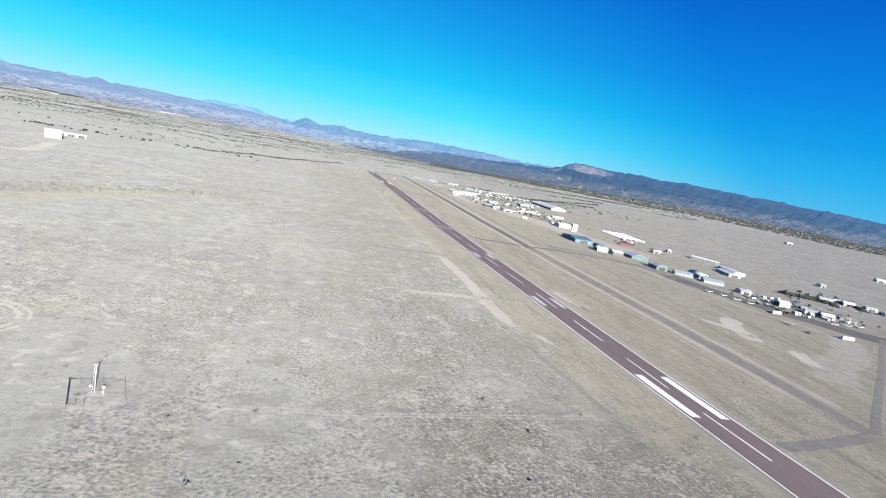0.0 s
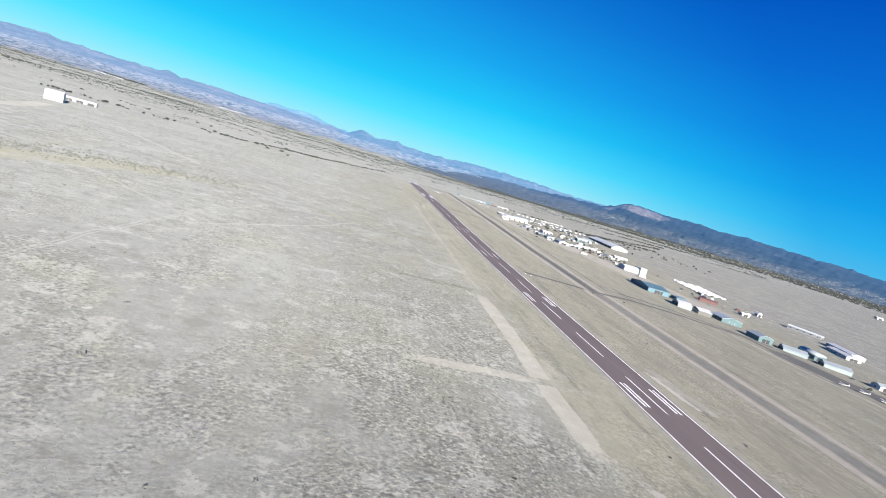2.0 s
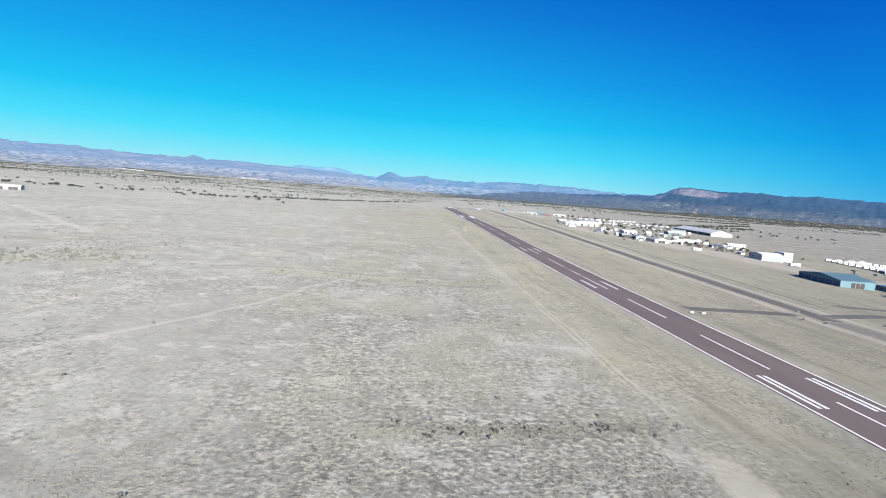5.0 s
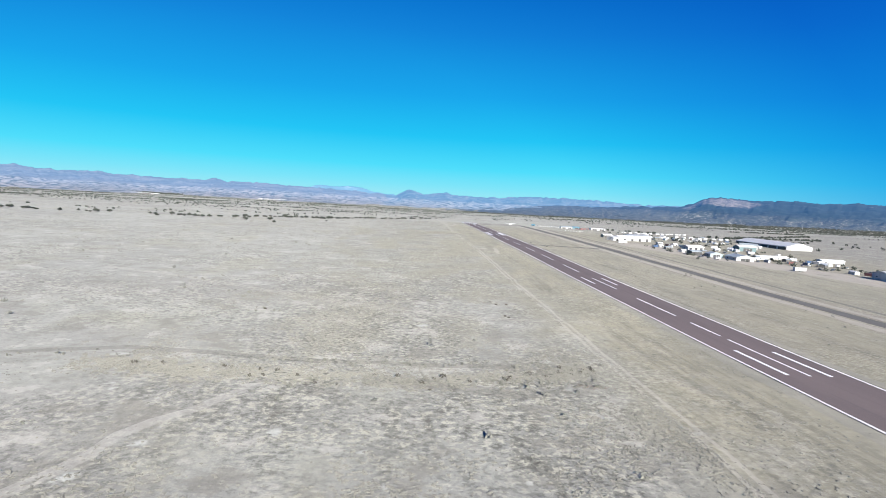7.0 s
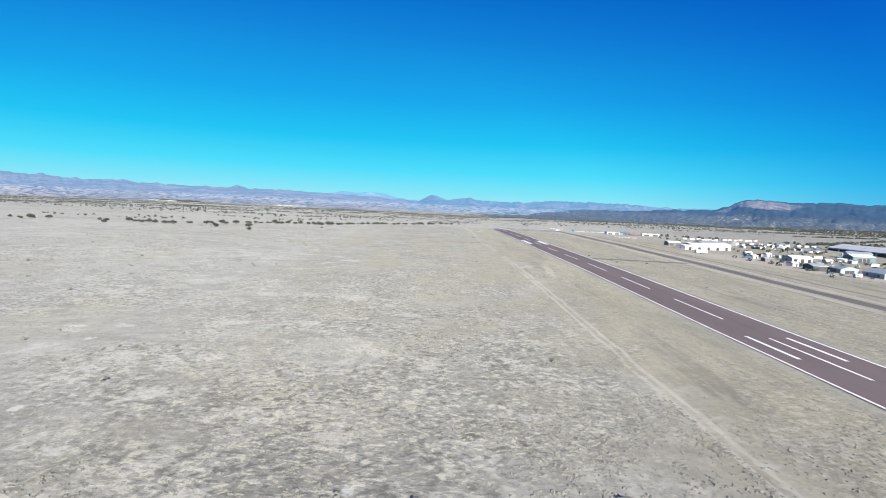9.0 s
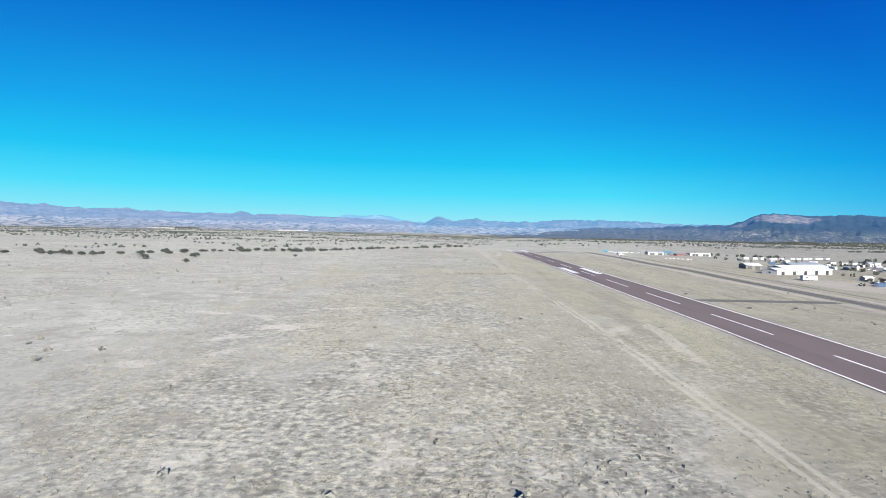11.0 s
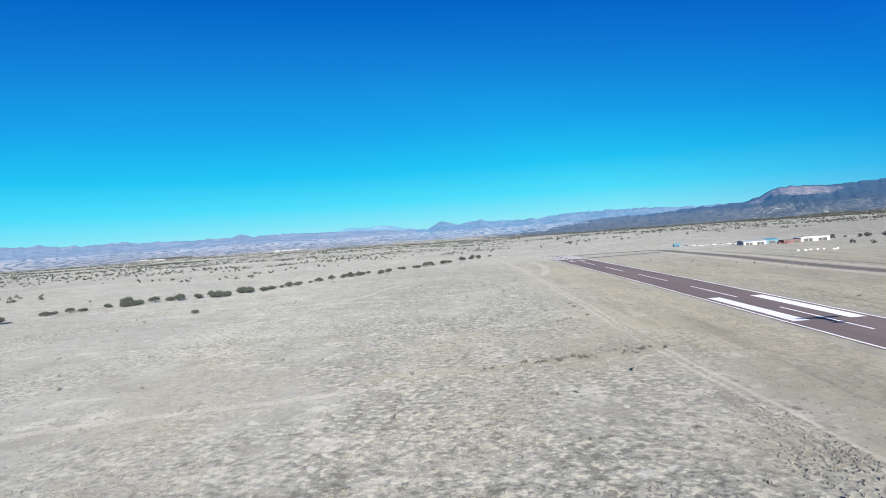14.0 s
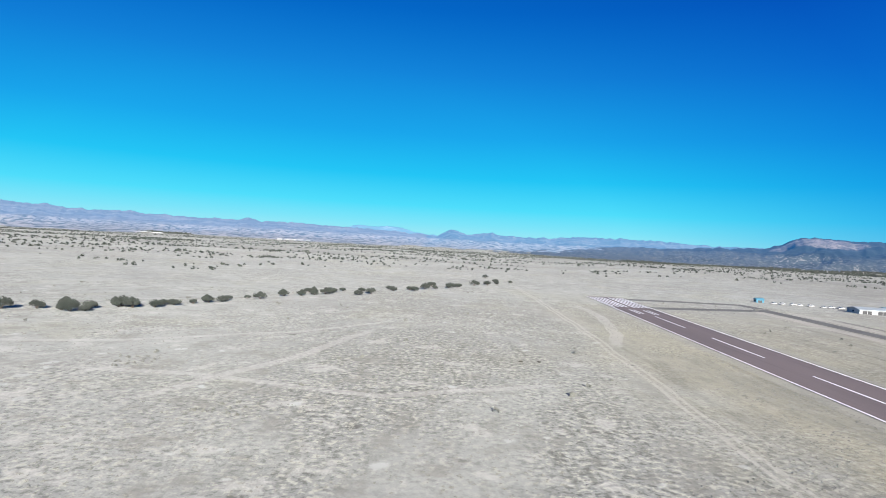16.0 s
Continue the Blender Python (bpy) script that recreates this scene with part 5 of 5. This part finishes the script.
def foot_spot(rnd):
    a, r = radians(rnd.uniform(14, 75)), 2500 + 1500 * rnd.random()
    return CX + math.sin(a) * r, CY + math.cos(a) * r


scatter("foothill_trees", 9000, foot_spot, 2.6, LEAF, "dense dark trees at the foot of the range", "trees", 32, 7, 0.8)


HEDGES = ((455, 1291, 708, 1398), (692, 1701, 996, 1851), (430, 1255, 860, 1640))


def hedge_spot(rnd):
    k = rnd.random()
    if rnd.random() < 0.5:
        x0, y0, x1, y1 = HEDGES[rnd.randrange(3)]
        return x0 + (x1 - x0) * k + rnd.gauss(0, 3), y0 + (y1 - y0) * k + rnd.gauss(0, 4)
    if rnd.random() < 0.5:
        return 452 + 50 * k + rnd.gauss(0, 2), 392 - 38 * k + rnd.gauss(0, 2)
    if rnd.random() < 0.5:
        return 500 + 70 * k + rnd.gauss(0, 3), 388 - 52 * k + rnd.gauss(0, 4)
    if rnd.random() < 0.4:
        return 240 + 130 * k, 1352 + rnd.gauss(0, 5)
    return rnd.uniform(420, 760), 1240 + rnd.gauss(0, 60)


scatter("hedge_trees", 480, hedge_spot, 1.9, LEAF, "dark hedges of low trees between the buildings", "trees", 33, 14, 0.6)


def yard_tree_spot(rnd):
    x0, x1, y0, y1 = YARDS[rnd.choice((0, 0, 1, 1, 2, 4, 5))]
    while True:
        x, y = rnd.uniform(x0 - 10, x1 + 30), rnd.uniform(y0 - 10, y1 + 30)
        if all(math.hypot(x - a, y - c) > r * 0.8 for a, c, r in FOOTPRINTS):
            return x, y


scatter("yard_trees", 230, yard_tree_spot, 1.5, LEAF, "small dark trees between the sheds", "trees", 37, 12, 0.6)


def straw_spot(rnd):
    k = rnd.random()
    return -405 + 170 * k + rnd.gauss(0, 13), 255 + 170 * k + 30 * math.sin(3 * k) + rnd.gauss(0, 11)


scatter("straw_shrubs", 900, straw_spot, 0.55, SAGE, "grey-brown shrubs among yellow straw grass", "shrubs", 39, 8, 0.6)


def swale_spot(rnd):
    lines = ((-112, 254, -46, 261), (-125, 408, -52, 414), (-196, 419, -49, 428), (-105, 902, -49, 927))
    x0, y0, x1, y1 = lines[rnd.randrange(4)]
    k = rnd.random()
    return x0 + (x1 - x0) * k + rnd.gauss(0, 1.2), y0 + (y1 - y0) * k + 2.5 * noise.noise((k * 9, x0, 1)) + rnd.gauss(0, 1.8)


scatter("swale_shrubs", 500, swale_spot, 0.28, SAGE, "low grey-brown shrubs in shallow seams", "shrubs", 34, 9, 0.6)


CLUSTERS = [(-165, -16), (-158, -10), (-150, -4), (-174, 73), (-187, 534), (-177, 530), (-162, 507), (-153, 499), (-144, 477), (-111, 541), (-99, 505), (-25, -45), (-117, 6), (-197, 11)]
for i in range(16):
    CLUSTERS.append((rnd.uniform(-270, -60), rnd.uniform(-90, 1080)))


def cluster_spot(rnd):
    x, y = CLUSTERS[rnd.randrange(len(CLUSTERS))]
    return x + rnd.gauss(0, 3.4), y + rnd.gauss(0, 2.4)


scatter("clustered_shrubs", 330, cluster_spot, 0.30, SAGE, "small clusters of grey-brown shrubs in the grass", "shrubs", 38, 9, 0.6)


def make_bush(seed):
    rnd = random.Random(seed)
    ob = thing("sage_bush", at(0, 0, 0), "lone dark sage bush in the short grass", "bush", "lone bushes")
    part("stem", rod((0, 0, -0.1), (0.1, 0.05, 0.5), 0.07, 5, 0.03), BARK, ob)
    verts, faces = [], []
    for i in range(5):
        a = rnd.uniform(0, 6.28)
        clump(verts, faces, (0.36 * math.cos(a), 0.24 * math.sin(a), rnd.uniform(0.16, 0.3)), 0.28, rnd, 26, 0.11)
    raw("crown", verts, faces, BUSH, ob)
    return ob


rnd_bush = random.Random(51)
repeat(make_bush(61), [(x, y, rnd_bush.uniform(0, 360)) for x, y in (
    (-108, 13), (-83, 52), (-104, -2), (-122, -23), (-62, -34), (-201, -53), (-22, 83), (-142, 479), (-61, 505), (-65, 504), (-64, 482), (-65, 484), (-58, 770), (-66, 759), (-69, 918), (-76, 915), (-53, 997), (-53, 990), (-53, 971), (-73, 1081), (-78, 1080))])


BANKS = (
    ([(-165, 417), (-142, 413), (-117, 413), (-90, 412), (-67, 419), (-54, 425)], 2.0, 2600, 3.0),
    ([(-112, 911), (-88, 912), (-64, 917), (-48, 922)], 1.5, 900, 1.5),
    ([(-112, 254), (-84, 256), (-51, 262)], 1.5, 700, 1.6),
    ([(-90, 640), (-62, 700), (-60, 760), (-58, 830)], 16.0, 3000, 14.0),
)


def bank_spot(rnd):
    bank, wide, _, y_spread = BANKS[rnd.choice((0, 0, 1, 2))]
    k = rnd.random() ** 0.7 * (len(bank) - 1.001)
    (x0, y0), (x1, y1) = bank[int(k)], bank[int(k) + 1]
    f = k - int(k)
    return x0 + (x1 - x0) * f + rnd.gauss(0, 1.0), y0 + (y1 - y0) * f + rnd.gauss(0, y_spread * 0.7)


scatter("bank_shrubs", 80, bank_spot, 0.42, BUSH, "dark low shrubs in the hollows of rough banks", "shrubs", 43, 16, 0.4)


def rubble_stone(verts, faces, x, y, r, rnd):
    k, z = len(verts), ground_z(x, y)
    for dx, dy, dz in ((-1, -1, -0.2), (1, -1, -0.2), (1, 1, -0.2), (-1, 1, -0.2), (-0.7, -0.7, 0.8), (0.7, -0.7, 0.7), (0.6, 0.7, 0.8), (-0.7, 0.6, 0.7)):
        verts.append((x + dx * r * rnd.uniform(0.7, 1.2), y + dy * r * rnd.uniform(0.7, 1.2), z + dz * r * rnd.uniform(0.6, 1.1)))
    faces += [tuple(k + i for i in f) for f in ((4, 5, 6, 7), (0, 1, 5, 4), (1, 2, 6, 5), (2, 3, 7, 6), (3, 0, 4, 7))]


rubble_rnd, rubble_verts, rubble_faces = random.Random(23), [], []
for i in range(70):
    rubble_stone(rubble_verts, rubble_faces, -58 + rubble_rnd.gauss(0, 2.2), 412.5 + rubble_rnd.gauss(0, 0.8), rubble_rnd.uniform(0.08, 0.24), rubble_rnd)
tagged(raw("rubble", rubble_verts, rubble_faces, TIMBER), "small heap of pale and dark rubble in the grass", "rubble", kind="stuff")


def field_spot(rnd):
    return rnd.uniform(-330, -58) if rnd.random() < 0.85 else rnd.uniform(20, 88), rnd.uniform(-160, 1300)


scatter("field_shrubs", 700, field_spot, 0.5, SAGE, "scattered small grey-brown shrubs in the grass", "shrubs", 35, 7, 0.6)


def tussock(verts, faces, x, y, r, h, rnd, blades=7):
    """One low tussock of bunch grass: a spread of broad tapering blades round a small mound."""
    z, a0 = ground_z(x, y), rnd.uniform(0, 6.28)
    for i in range(blades):
        a, k = a0 + i * 6.283 / blades + rnd.uniform(-0.4, 0.4), len(verts)
        c, n, q, up = math.cos(a), math.sin(a), r * rnd.uniform(0.6, 1.2), h * rnd.uniform(0.45, 1.3)
        w = r * rnd.uniform(0.22, 0.42)
        verts += [(x - n * w - c * 0.1 * r, y + c * w - n * 0.1 * r, z + 0.35 * up), (x + n * w - c * 0.1 * r, y - c * w - n * 0.1 * r, z + 0.5 * up),
                  (x + c * q * 0.55, y + n * q * 0.55, z + up), (x + c * q, y + n * q, z - 0.03)]
        faces += [(k, k + 1, k + 2), (k + 1, k + 3, k + 2), (k, k + 2, k + 3)]


def build_tufts():
    """Dry grass tufts: little spread fans of blades, thickest where the camera passes low."""
    rnd = random.Random(9)
    verts, faces = [], []
    made = 0
    while made < 70000:
        y = rnd.uniform(-60, 1250)
        x = -14 - 300 * rnd.random() ** 1.7
        if 0.5 + noise.noise((x / 30, y / 30, 4)) * 0.9 + noise.noise((x / 7, y / 7, 6)) * 0.5 < rnd.random():
            continue
        if -58 < x < -42 and 60 < y < 262 or -112 < x < -52 and 114 < y < 130:
            continue
        made += 1
        tussock(verts, faces, x, y, rnd.uniform(0.18, 0.50), rnd.uniform(0.07, 0.18), rnd, 4)
    tagged(raw("grass_tufts", verts, faces, TUFT), "dry grey-tan grass tufts over the prairie", "grass", kind="stuff")


build_tufts()


def build_sage():
    """Low clumps of sage in the broken belt between the mown strip and the open prairie."""
    rnd = random.Random(19)
    verts, faces = [], []
    made = 0
    while made < 60000:
        x, y = -48 - 110 * rnd.random() ** 1.4, rnd.uniform(-110, 960)
        d = noise.noise((x / 26, y / 34, 14)) * 1.1 + noise.noise((x / 6, y / 6, 16)) * 0.35
        if d < -0.15 + 0.75 * rnd.random() or -112 < x < -52 and 113 < y < 131 or x > -57 and 60 < y < 262:
            continue
        made += 1
        tussock(verts, faces, x, y, rnd.uniform(0.25, 0.62), rnd.uniform(0.08, 0.20), rnd, 5)
    for bank, wide, count, y_spread in BANKS:
        for _ in range(count):
            k = rnd.random() * (len(bank) - 1)
            (x0, y0), (x1, y1) = bank[int(k)], bank[int(k) + 1]
            f = k - int(k)
            tussock(verts, faces, x0 + (x1 - x0) * f + rnd.gauss(0, wide * 0.4), y0 + (y1 - y0) * f + rnd.gauss(0, y_spread), rnd.uniform(0.25, 0.70), rnd.uniform(0.10, 0.27), rnd, 7)
    tagged(raw("sage_clumps", verts, faces, TUFT), "coarse grey-brown clumps of sage and bunch grass", "grass", kind="stuff")


build_sage()
